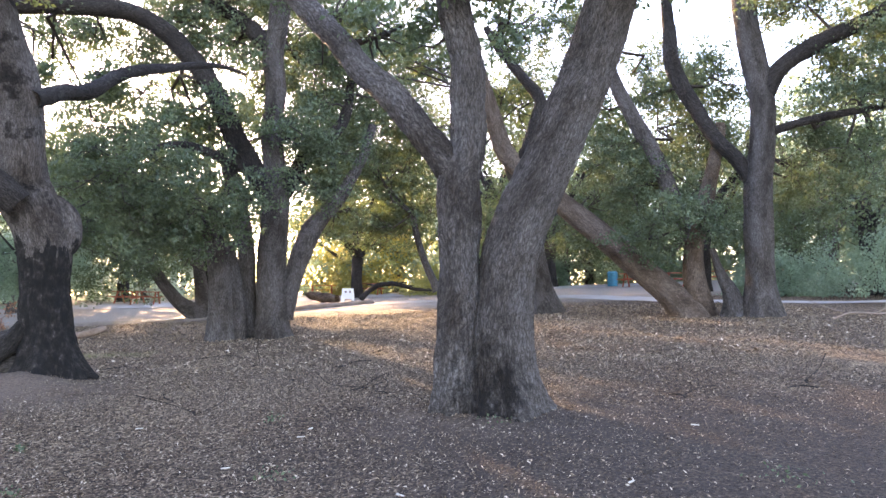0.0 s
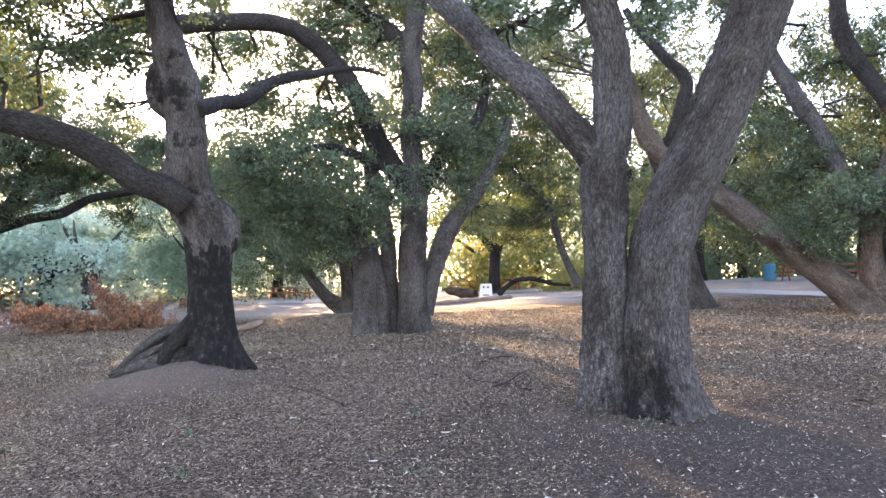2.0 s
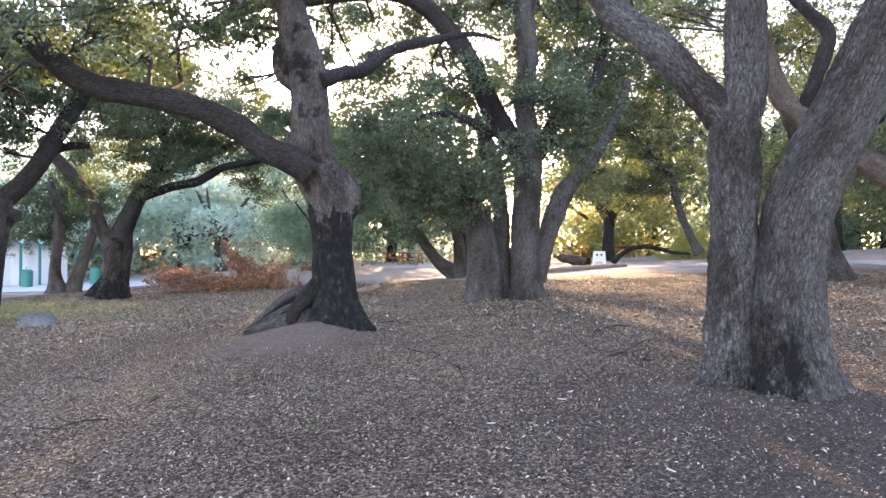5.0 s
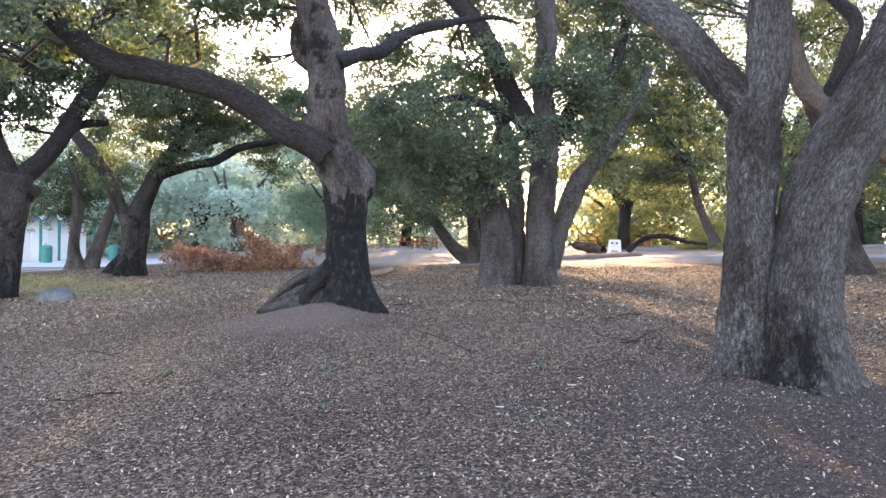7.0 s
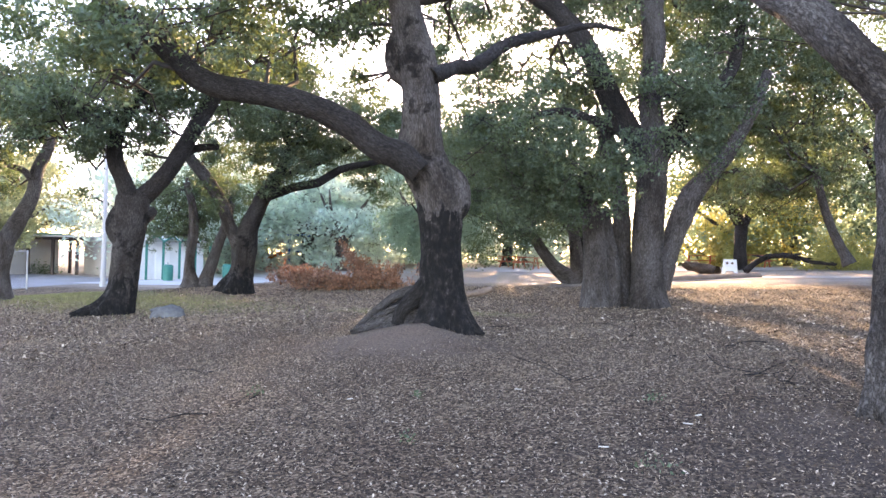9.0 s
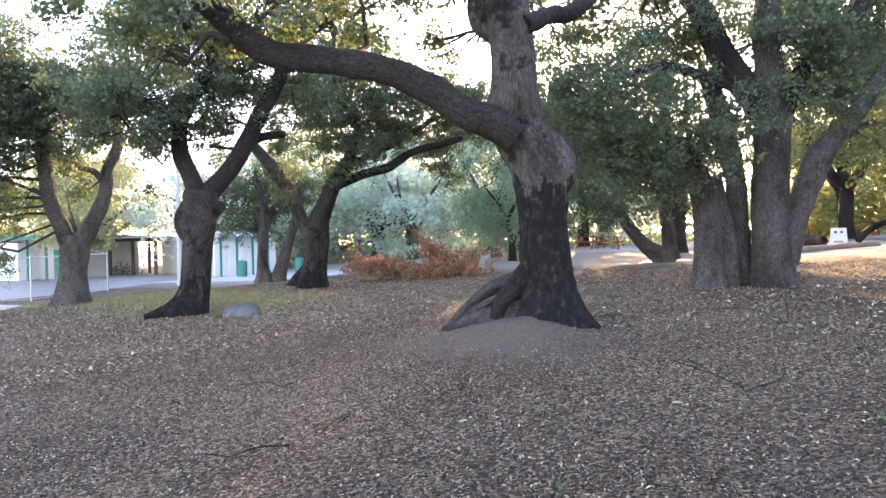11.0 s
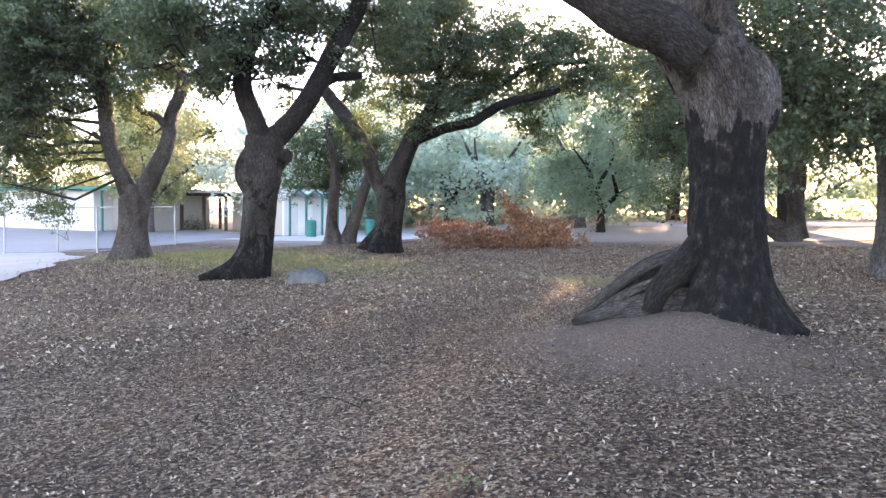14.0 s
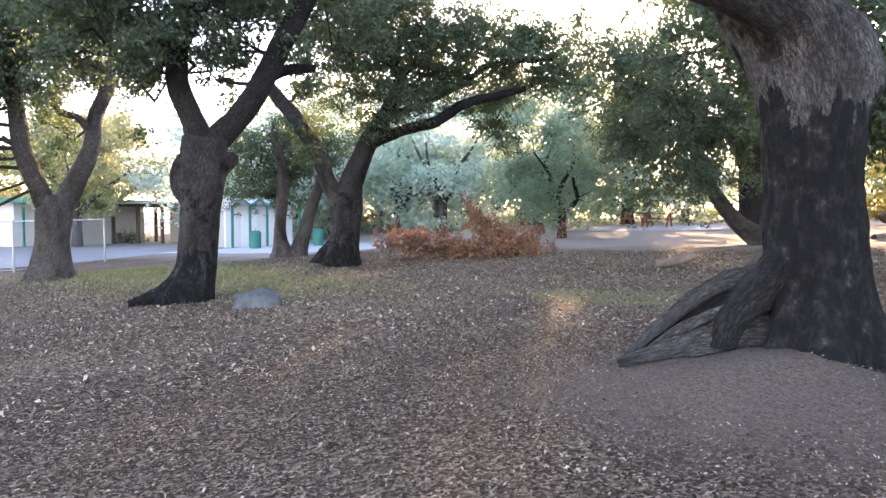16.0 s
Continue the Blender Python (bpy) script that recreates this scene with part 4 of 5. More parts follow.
pale_oak = oak_tree("pale-barked oak forking in two near a chain-link fence", -23.24, 9.38)
limb(pale_oak, "trunk", [(-23.23, 9.44, -0.33, 0.511), (-23.22, 9.48, -0.10, 0.449), (-23.20, 9.54, 0.83, 0.372), (-23.17, 9.62, 1.52, 0.403), (-23.17, 9.65, 1.98, 0.341)], flare=.35, rough=.5, bark=BARK_PALE)
limb(pale_oak, "limb", [(-23.21, 9.49, 1.68, 0.262), (-23.28, 9.28, 2.21, 0.230), (-23.36, 9.00, 3.12, 0.213), (-23.41, 8.89, 4.17, 0.197), (-23.42, 8.83, 5.05, 0.173), (-23.44, 8.77, 6.09, 0.150)], rough=.4, bark=BARK_PALE)
limb(pale_oak, "limb", [(-23.14, 9.75, 1.68, 0.265), (-23.05, 10.02, 2.23, 0.243), (-22.93, 10.40, 3.16, 0.205), (-22.89, 10.55, 4.07, 0.183), (-22.79, 10.83, 4.88, 0.167), (-22.83, 10.70, 5.29, 0.127), (-23.05, 10.03, 5.31, 0.094)], rough=.4, bark=BARK_PALE)
limb(pale_oak, "limb", [(-22.91, 10.45, 3.58, 0.110), (-23.01, 10.15, 3.95, 0.094), (-23.14, 9.75, 4.05, 0.070)], rough=.3, bark=BARK_PALE)
clump(pale_oak, [(-23.43, 8.85, 6.14, 1.350, 0.907), (-23.54, 10.25, 6.25, 1.112, 0.799), (-23.54, 8.42, 4.85, 0.745, 0.896), (-23.97, 9.93, 4.52, 0.637, 0.637), (-24.08, 10.25, 3.55, 0.486, 0.486), (-24.62, 8.63, 3.33, 0.626, 0.788), (-22.89, 10.47, 7.11, 1.253, 0.788), (-23.86, 7.45, 5.49, 1.296, 1.296), (-23.97, 7.23, 3.12, 1.156, 1.004), (-23.75, 11.33, 5.49, 0.508, 0.670), (-24.94, 7.66, 1.71, 0.767, 0.616), (-23.97, 7.23, 5.71, 1.760, 1.026), (-23.43, 8.85, 5.93, 1.534, 0.918), (-23.75, 7.66, 4.52, 1.199, 0.896), (-24.62, 6.80, 3.33, 0.896, 1.048), (-24.40, 7.55, 2.58, 0.616, 0.616), (-23.75, 9.50, 4.74, 0.637, 0.637), (-23.97, 10.79, 5.28, 0.670, 0.670)])
clump(pale_oak, [(-22.56, 7.99, 4.95, 1.004, 0.572), (-23.54, 6.58, 4.52, 0.994, 0.853), (-24.40, 5.61, 5.60, 1.696, 1.274), (-24.51, 5.39, 3.55, 1.134, 1.134), (-22.02, 6.15, 6.57, 1.415, 1.134), (-22.56, 6.37, 4.95, 1.166, 1.026), (-23.21, 6.15, 3.23, 0.896, 0.745), (-22.67, 7.66, 6.90, 1.382, 0.918), (-23.86, 7.34, 2.90, 0.648, 0.486), (-23.21, 5.83, 2.04, 0.594, 0.443), (-23.00, 6.80, 3.98, 0.907, 0.756), (-23.43, 8.74, 6.03, 0.810, 0.670), (-23.10, 9.93, 6.36, 1.112, 0.562), (-23.64, 11.66, 6.68, 0.918, 0.616)])
crown(pale_oak)

spreading_oak = oak_tree("coast live oak with spreading limbs beside the brush pile", -18.83, 15.17)
limb(spreading_oak, "trunk", [(-18.87, 15.14, 0.17, 0.592), (-18.84, 15.16, 0.40, 0.509), (-18.77, 15.27, 0.98, 0.378), (-18.73, 15.30, 1.73, 0.410), (-18.67, 15.39, 2.30, 0.329), (-18.51, 15.59, 2.96, 0.279), (-18.36, 15.78, 3.49, 0.246), (-18.06, 16.17, 4.29, 0.198), (-17.86, 16.43, 5.12, 0.165)], flare=.35, rough=.6, bark=BARK_SOOTY)
limb(spreading_oak, "limb", [(-18.78, 15.24, 1.64, 0.279), (-19.00, 14.96, 2.29, 0.221), (-19.23, 14.66, 3.26, 0.204), (-19.53, 14.28, 4.03, 0.194), (-19.83, 13.89, 4.61, 0.177), (-20.06, 13.58, 5.15, 0.144)], rough=.4)
limb(spreading_oak, "limb", [(-18.32, 15.84, 3.46, 0.165), (-17.77, 16.57, 3.84, 0.150), (-17.25, 17.23, 4.08, 0.151), (-16.73, 17.89, 4.60, 0.134), (-16.20, 18.57, 4.83, 0.119), (-15.68, 19.26, 5.08, 0.085)], rough=.3, bark=BARK_DARK)
limb(spreading_oak, "limb", [(-18.12, 16.11, 4.13, 0.116), (-18.25, 17.74, 4.74, 0.106), (-17.49, 18.71, 5.39, 0.098), (-16.94, 19.43, 5.96, 0.089), (-15.81, 20.89, 6.22, 0.073)], rough=.3, bark=BARK_DARK)
clump(spreading_oak, [(-18.25, 15.94, 6.23, 1.144, 0.979), (-18.69, 15.39, 4.91, 0.979, 0.814), (-17.81, 16.60, 4.80, 1.155, 0.660), (-19.90, 15.50, 6.45, 1.023, 1.023), (-18.03, 18.03, 5.90, 1.056, 0.704), (-17.70, 16.71, 7.11, 1.155, 0.825), (-18.69, 16.27, 3.81, 0.682, 0.506), (-17.37, 18.80, 6.67, 1.067, 0.704), (-16.49, 20.01, 6.67, 1.254, 0.715), (-18.14, 16.05, 7.55, 1.639, 0.825), (-16.71, 19.68, 5.24, 0.891, 0.539), (-20.12, 15.28, 5.02, 0.682, 0.682), (-15.72, 21.00, 5.90, 0.726, 0.539), (-17.37, 17.04, 6.34, 1.441, 0.803), (-16.71, 18.69, 6.56, 1.166, 0.836), (-16.60, 19.90, 6.12, 0.858, 0.682), (-18.03, 16.16, 4.25, 0.968, 0.649), (-17.26, 18.91, 5.35, 1.034, 0.682)])
clump(spreading_oak, [(-17.48, 20.56, 4.47, 0.913, 0.660), (-18.25, 15.94, 6.01, 1.276, 0.803), (-17.70, 17.59, 5.35, 1.001, 0.660), (-16.16, 20.45, 6.89, 1.034, 0.682), (-18.91, 15.17, 6.56, 1.276, 0.792), (-19.46, 14.40, 3.59, 0.638, 0.638), (-15.94, 20.67, 5.57, 0.693, 0.693)])
crown(spreading_oak)

twin_oak = oak_tree("small twin-stemmed oak beside the restroom path", -23.21, 16.90)
limb(twin_oak, "trunk", [(-23.45, 16.54, 0.12, 0.339), (-23.45, 16.54, 0.32, 0.299), (-23.49, 16.49, 1.08, 0.199), (-23.42, 16.59, 2.48, 0.189), (-23.47, 16.51, 3.47, 0.149), (-23.61, 16.33, 4.25, 0.119)], flare=.3, bark=BARK_PALE)
limb(twin_oak, "trunk", [(-23.17, 16.95, 0.17, 0.300), (-23.13, 17.01, 0.40, 0.261), (-22.97, 17.25, 1.39, 0.210), (-22.77, 17.54, 2.49, 0.171), (-22.61, 17.77, 3.50, 0.121)], flare=.3, bark=BARK_PALE)
clump(twin_oak, [(-24.85, 16.38, 2.93, 1.034, 1.034), (-24.08, 17.59, 2.93, 0.935, 0.935), (-24.96, 16.27, 3.70, 0.825, 0.616), (-23.64, 18.25, 3.81, 1.265, 1.045), (-24.30, 17.26, 4.36, 1.243, 0.825), (-26.17, 16.49, 2.60, 0.429, 0.858), (-24.52, 16.93, 2.16, 0.627, 0.517)])
crown(twin_oak)

# ---- oaks standing further back, each with a short trunk and spreading limbs ----
def back_oak(label, x, y, height, width, seed, leaf=LEAF_OAK, low=0.25, bark=BARK_DARK, stems=1, leaves=9000, size=0.13, lean=(0.0, 0.0)):
    rng = np.random.default_rng(seed)
    z = gz(x, y) - 0.05
    tree = thing("back_oak_tree", label, "tree", x, y, z, group="oaks further back")
    tops = []
    for k in range(stems):
        a = rng.uniform(0, 6.28)
        w = 0.3 * k
        fork = np.array([w * math.cos(a) * 2 + lean[0], w * math.sin(a) * 2 + lean[1], height * rng.uniform(0.2, 0.28)])
        r = height * 0.03
        line = spline([(w * math.cos(a), w * math.sin(a), -0.1, r * 1.5), (w * math.cos(a) * 1.2 + lean[0] * 0.3, w * math.sin(a) * 1.2 + lean[1] * 0.3, 0.5, r * 1.1), (*fork, r)], 0.25)
        vs, f, co = tube(line, 12, lambda s, an, ring: 0.12 * s[:, 3][:, None] * np.sin(3 * an[None] + s[:, 2][:, None] * 2))
        under("trunk", bark_mesh("trunk", vs, f, co, bark), tree)
        for j in range(4 if stems == 1 else 3):
            b_ = a + j * 6.28 / 4 + rng.uniform(-0.5, 0.5)
            reach = width * rng.uniform(0.22, 0.4)
            end = fork + np.array([reach * math.cos(b_), reach * math.sin(b_), height * rng.uniform(0.3, 0.5)])
            m1 = fork + (end - fork) * 0.35 + rng.normal(size=3) * 0.25
            m2 = fork + (end - fork) * 0.7 + rng.normal(size=3) * 0.3
            l_ = spline([(*fork, r * 0.8), (*m1, r * 0.6), (*m2, r * 0.42), (*end, r * 0.2)], 0.3)
            vs, f, co = tube(l_, 9)
            under("limb", bark_mesh("limb", vs, f, co, bark), tree)
            tops.append(l_)
    bones = np.vstack(tops)
    blobs = []
    for i in range(34):
        u = rng.uniform(low, 0.95)
        a = rng.uniform(0, 6.28)
        rr = width * 0.5 * math.sqrt(max(0.06, 1 - ((u - 0.5) / 0.52) ** 2)) * rng.uniform(0.3, 1.0)
        blobs.append((rr * math.cos(a), rr * math.sin(a), height * u, width * rng.uniform(0.09, 0.16), height * rng.uniform(0.05, 0.1)))
    vol = np.array([b_[3] ** 2 * b_[4] for b_ in blobs])
    tips, st, en = [], [], []
    for bl, share in zip(blobs, vol / vol.sum()):
        c = np.array(bl[:3])
        d = rng.normal(size=(max(4, int(leaves / 20 * share)), 3))
        d /= np.linalg.norm(d, axis=1)[:, None]
        t = c + d * (rng.uniform(0.1, 1.25, len(d)) ** 0.7)[:, None] * np.array([bl[3], bl[3], bl[4] * 1.4])
        tips.append(t)
        m = bones[np.argmin(np.linalg.norm(bones[:, :3] - c, axis=1))]
        st.append(m[:3]), en.append(c)
        for q in t[::14]:
            st.append(c), en.append(q)
    tips = np.vstack(tips)
    cents = np.repeat(tips, 20, 0) + rng.normal(size=(len(tips) * 20, 3)) * size * np.array([1.5, 1.5, 0.9])
    under("crown", leaf_mesh("crown", cents, size, leaf, rng), tree)
    st, en = np.array(st), np.array(en)
    r0 = np.full(len(st), 0.02)
    tagged(under("twig_growth", twig_mesh("twig_growth", st, en, r0, r0 * 0.3, TWIG_DARK, rng), tree), kind="stuff")
    return tree


def polar(bearing, dist):
    """A place by its bearing (degrees left of +y) and distance."""
    return -dist * math.sin(radians(bearing)), dist * math.cos(radians(bearing))


OAK = "coast live oak with a broad dark crown in the grove"
back = []
for k, (x, y, hgt, wid, lo, st_) in enumerate([
        (-13.1, 31.86, 11.4, 10.8, 0.28, 2), (-0.6, 41.23, 12.0, 10.8, 0.3, 1), (-7.47, 38.73, 10.2, 9.0, 0.42, 1), (1.9, 32.48, 10.8, 11.4, 0.22, 2), (9.4, 29.98, 10.8, 10.8, 0.2, 2),
        (15.65, 28.11, 10.2, 10.8, 0.12, 2), (-19.85, 28.23, 5.5, 6.2, 0.25, 1), (13.78, 18.73, 10.8, 9.6, 0.3, 1),
        (-24.35, 43.73, 12.0, 10.8, 0.3, 1), (4.4, 44.98, 13.2, 13.2, 0.25, 1), (18.15, 39.98, 12.0, 13.2, 0.1, 1)]):
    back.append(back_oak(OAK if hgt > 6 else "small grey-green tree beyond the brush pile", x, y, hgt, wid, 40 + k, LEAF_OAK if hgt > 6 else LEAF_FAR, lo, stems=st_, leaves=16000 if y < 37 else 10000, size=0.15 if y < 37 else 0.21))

# ---- woods at the edge of the park ----
rw = random.Random(4)
edge = [back_oak("grey-green tree at the edge of the park", -33.0, 35.5, 8.5, 9.5, 71, LEAF_HAZE, 0.08, BARK_PALE, 2, 9000, 0.26),
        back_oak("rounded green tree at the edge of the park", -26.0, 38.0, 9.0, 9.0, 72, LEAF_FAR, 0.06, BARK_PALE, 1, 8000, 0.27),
        back_oak("golden green tree in low sun by the clearing", -9.0, 46.0, 7.0, 8.0, 73, LEAF_SUNLIT, 0.04, BARK_PALE, 1, 7000, 0.26),
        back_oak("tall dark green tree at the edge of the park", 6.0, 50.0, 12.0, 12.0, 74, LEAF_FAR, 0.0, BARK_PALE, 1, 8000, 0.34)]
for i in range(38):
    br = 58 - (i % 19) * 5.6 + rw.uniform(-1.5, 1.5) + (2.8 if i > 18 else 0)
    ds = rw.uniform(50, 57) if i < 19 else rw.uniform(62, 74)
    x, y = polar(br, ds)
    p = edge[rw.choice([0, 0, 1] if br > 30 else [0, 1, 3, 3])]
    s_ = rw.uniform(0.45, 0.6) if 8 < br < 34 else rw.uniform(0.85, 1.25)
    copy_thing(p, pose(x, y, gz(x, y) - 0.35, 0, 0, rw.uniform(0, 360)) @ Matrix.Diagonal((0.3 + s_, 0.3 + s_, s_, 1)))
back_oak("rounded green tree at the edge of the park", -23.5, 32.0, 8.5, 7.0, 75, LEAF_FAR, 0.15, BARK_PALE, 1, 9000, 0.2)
back_oak("grey-green tree at the edge of the park", -40.0, 41.0, 9.0, 10.0, 76, LEAF_HAZE, 0.05, BARK_PALE, 1, 8000, 0.27)
back_oak("grey-green tree at the edge of the park", -24.0, 46.0, 9.0, 10.0, 77, LEAF_HAZE, 0.05, BARK_PALE, 1, 8000, 0.27)


# ---- bushes ----
def bush(name, label, x, y, across, up_, leaf, seed, leaves=9000, size=0.1):
    rng = np.random.default_rng(seed)
    ob = thing(name, label, "bush", x, y, gz(x, y) - 0.03)
    d = rng.normal(size=(leaves // 16, 3))
    d /= np.linalg.norm(d, axis=1)[:, None]
    d[:, 2] = np.abs(d[:, 2])
    lump = 0.8 + 0.25 * np.sin(d[:, 0] * 6 + seed) * np.sin(d[:, 1] * 5) + 0.12 * np.sin(d[:, 2] * 9)
    t = d * (rng.uniform(0.35, 1, len(d)) ** 0.5 * lump)[:, None] * np.array([across / 2, across / 2, up_])
    cents = np.repeat(t, 16, 0) + rng.normal(size=(len(t) * 16, 3)) * size * 1.3
    cents[:, 2] = np.maximum(cents[:, 2], 0.05)
    under("foliage", leaf_mesh("foliage", cents, size, leaf, rng), ob)
    st = np.zeros((40, 3)) + rng.normal(size=(40, 3)) * np.array([0.1, 0.1, 0])
    en = t[rng.integers(0, len(t), 40)]
    tagged(under("stems", twig_mesh("stems", st, en, np.full(40, 0.03), np.full(40, 0.006), TWIG_DARK, rng), ob), kind="stuff")
    return ob


bush("bush", "rounded green bush lit by low sun", -9.85, 48.11, 4.0, 2.6, LEAF_SUNLIT, 3, 12000)
bush("bush", "yellow-green bush in low sun beside the clearing", -2.97, 38.73, 4.0, 2.2, LEAF_SUNLIT, 4, 9000)
for k, (x, y, a, u) in enumerate([(12.7, 22.4, 5.7, 2.2), (15.5, 20.1, 5.2, 2.5), (10.4, 24.7, 3.5, 1.8), (18.4, 23.0, 6.3, 3.4)]):
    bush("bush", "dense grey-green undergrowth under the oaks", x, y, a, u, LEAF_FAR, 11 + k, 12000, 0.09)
bush("hedge", "dark clipped hedge behind the shelter posts", -51.33, 22.12, 5.0, 1.6, LEAF_OAK, 21, 7000, 0.14)


# ---- loose things on the ground ----
def lumpy(name, mat, parent, centre, size, seed, amp=0.15, seg=4, label=""):
    bm = bmesh.new()
    bmesh.ops.create_icosphere(bm, subdivisions=seg, radius=1.0)
    for v in bm.verts:
        p_ = v.co.copy()
        k = 1 + amp * noise.noise(p_ * 1.3 + Vector((seed, 0, 0))) + amp * 0.4 * noise.noise(p_ * 4 + Vector((0, seed, 0)))
        v.co = Vector((p_.x * size[0], p_.y * size[1], p_.z * size[2])) * k + Vector(centre)
    for f in bm.faces:
        f.smooth = True
    return part(name, bm, mat, parent, label)


rx, ry = -14.17, 9.54
rock = thing("boulder", "smooth grey boulder half sunk in leaf litter", "rock", rx, ry, gz(rx, ry), 35)
lumpy("stone", ROCK_GREY, rock, (0, 0, 0.04), (0.42, 0.3, 0.22), 3, 0.3)


def dead_pile(x, y):
    """Cut dead branches in a heap, rust-brown leaves still on them."""
    ob = thing("brush_pile", "heap of cut branches with rust-brown dead leaves", "brush pile", x, y, gz(x, y))
    rng = np.random.default_rng(8)
    lay = [(-1.5, 0.0, 0.7, 0.2, 0.5), (-0.8, 0.1, 0.6, 0.2, 0.26), (0.0, 0.0, 0.5, 0.18, 0.2), (0.8, -0.1, 0.5, 0.3, 0.5), (1.35, 0.0, 0.6, 0.3, 0.62)]
    st, en, tips = [], [], []
    for cx, cy, rr, hh, top in lay:
        for _ in range(46):
            a = rng.uniform(0, 6.28)
            s_ = np.array([cx + rng.normal() * 0.3, cy + rng.normal() * 0.25, rng.uniform(0.03, 0.2)])
            e_ = s_ + np.array([math.cos(a) * rr * rng.uniform(0.4, 1.1), math.sin(a) * rr * 0.7, rng.uniform(0.0, top)])
            e_[2] = max(e_[2], 0.04)
            st.append(s_), en.append(e_)
            for _ in range(6):
                tips.append(s_ + (e_ - s_) * rng.uniform(0.35, 1.05) + rng.normal(size=3) * 0.05)
    # one branch standing up from the heap
    root = np.array([0.9, 0.0, 0.35])
    for _ in range(13):
        e_ = root + np.array([-1.05, 0.1, 0.78]) * rng.uniform(0.4, 1.05) + rng.normal(size=3) * np.array([0.16, 0.16, 0.12])
        st.append(root), en.append(e_)
        for _ in range(13):
            tips.append(root + (e_ - root) * rng.uniform(0.45, 1.05) + rng.normal(size=3) * 0.06)
    st, en, tips = np.array(st), np.array(en), np.array(tips)
    tagged(under("brushwood", twig_mesh("brushwood", st, en, np.full(len(st), 0.016), np.full(len(st), 0.004), DEAD_WOOD, rng), ob), kind="stuff")
    cents = np.repeat(tips, 9, 0) + rng.normal(size=(len(tips) * 9, 3)) * 0.055
    cents[:, 2] = np.maximum(cents[:, 2], 0.02)
    tagged(under("dead_leaves", leaf_mesh("dead_leaves", cents, 0.075, LEAF_DEAD, rng), ob), kind="stuff")
    ob.matrix_world = pose(x, y, gz(x, y), 0, 2, 40) @ Matrix.Diagonal((1.1, 1.14, 1.38, 1))
    return ob


dead_pile(-17.2, 18.64)


def fallen_branch(name, label, points, mat=DEAD_WOOD, seg=9, twigs=0, seed=1):
    x, y = points[0][:2]
    base = np.array([x, y, gz(x, y)])
    ob = thing(name, label, "fallen branch", *base)
    line = spline([(px_, py_, gz(px_, py_) + h_, r) for px_, py_, h_, r in points], 0.08)
    rng = np.random.default_rng(seed)
    vs, f, co = tube(line, seg, lambda s, an, ring: 0.18 * s[:, 3][:, None] * np.sin(3 * an[None] + 9 * s[:, 0][:, None]))
    under("branch", bark_mesh("branch", vs - base, f, co, mat), ob)
    for _ in range(twigs):
        p0 = line[rng.integers(len(line) // 4, len(line))]
        p1 = p0[:3] + np.array([rng.normal() * 0.35, rng.normal() * 0.35, rng.uniform(0.0, 0.3)])
        p1[2] = max(p1[2], gz(p1[0], p1[1]) + 0.02)
        mid_ = (p0[:3] + p1) / 2 + rng.normal(size=3) * 0.05
        vs, f, co = tube(spline([(*p0[:3], p0[3] * 0.6), (*mid_, p0[3] * 0.45), (*p1, 0.004)], 0.06), 6)
        under("twig", bark_mesh("twig", vs - base, f, co, mat), ob)
    return ob


fallen_branch("fallen_log", "short broken log lying on the litter", [(-10.68, 16.78, 0.069, 0.081), (-10.33, 16.95, 0.138, 0.103), (-9.99, 17.07, 0.230, 0.081)])
fallen_branch("fallen_branch", "thin dead branch on the leaf litter", [(7.15, 14.25, 0.034, 0.023), (7.61, 14.36, 0.138, 0.021), (8.07, 14.13, 0.115, 0.014), (8.41, 14.19, 0.184, 0.007)], twigs=7, seed=4)
fallen_branch("fallen_log", "weathered log beside the white barricade", [(-9.22, 34.48, 0.438, 0.200), (-8.35, 33.98, 0.275, 0.250), (-7.47, 33.48, 0.150, 0.225)], BARK_TAN)
fallen_branch("fallen_branch", "long crooked fallen limb in the sunlit clearing", [(-6.22, 33.23, 0.125, 0.150), (-5.6, 33.73, 0.688, 0.125), (-4.72, 34.11, 0.812, 0.112), (-3.6, 33.98, 0.500, 0.088), (-2.72, 34.11, 0.375, 0.050)], BARK_DARK, twigs=8, seed=6)
fallen_branch("log_edging", "low weathered log edging along the path", [(-8.22, 25.98, 0.062, 0.125), (-6.72, 27.86, 0.075, 0.125), (-5.1, 29.98, 0.075, 0.125)])


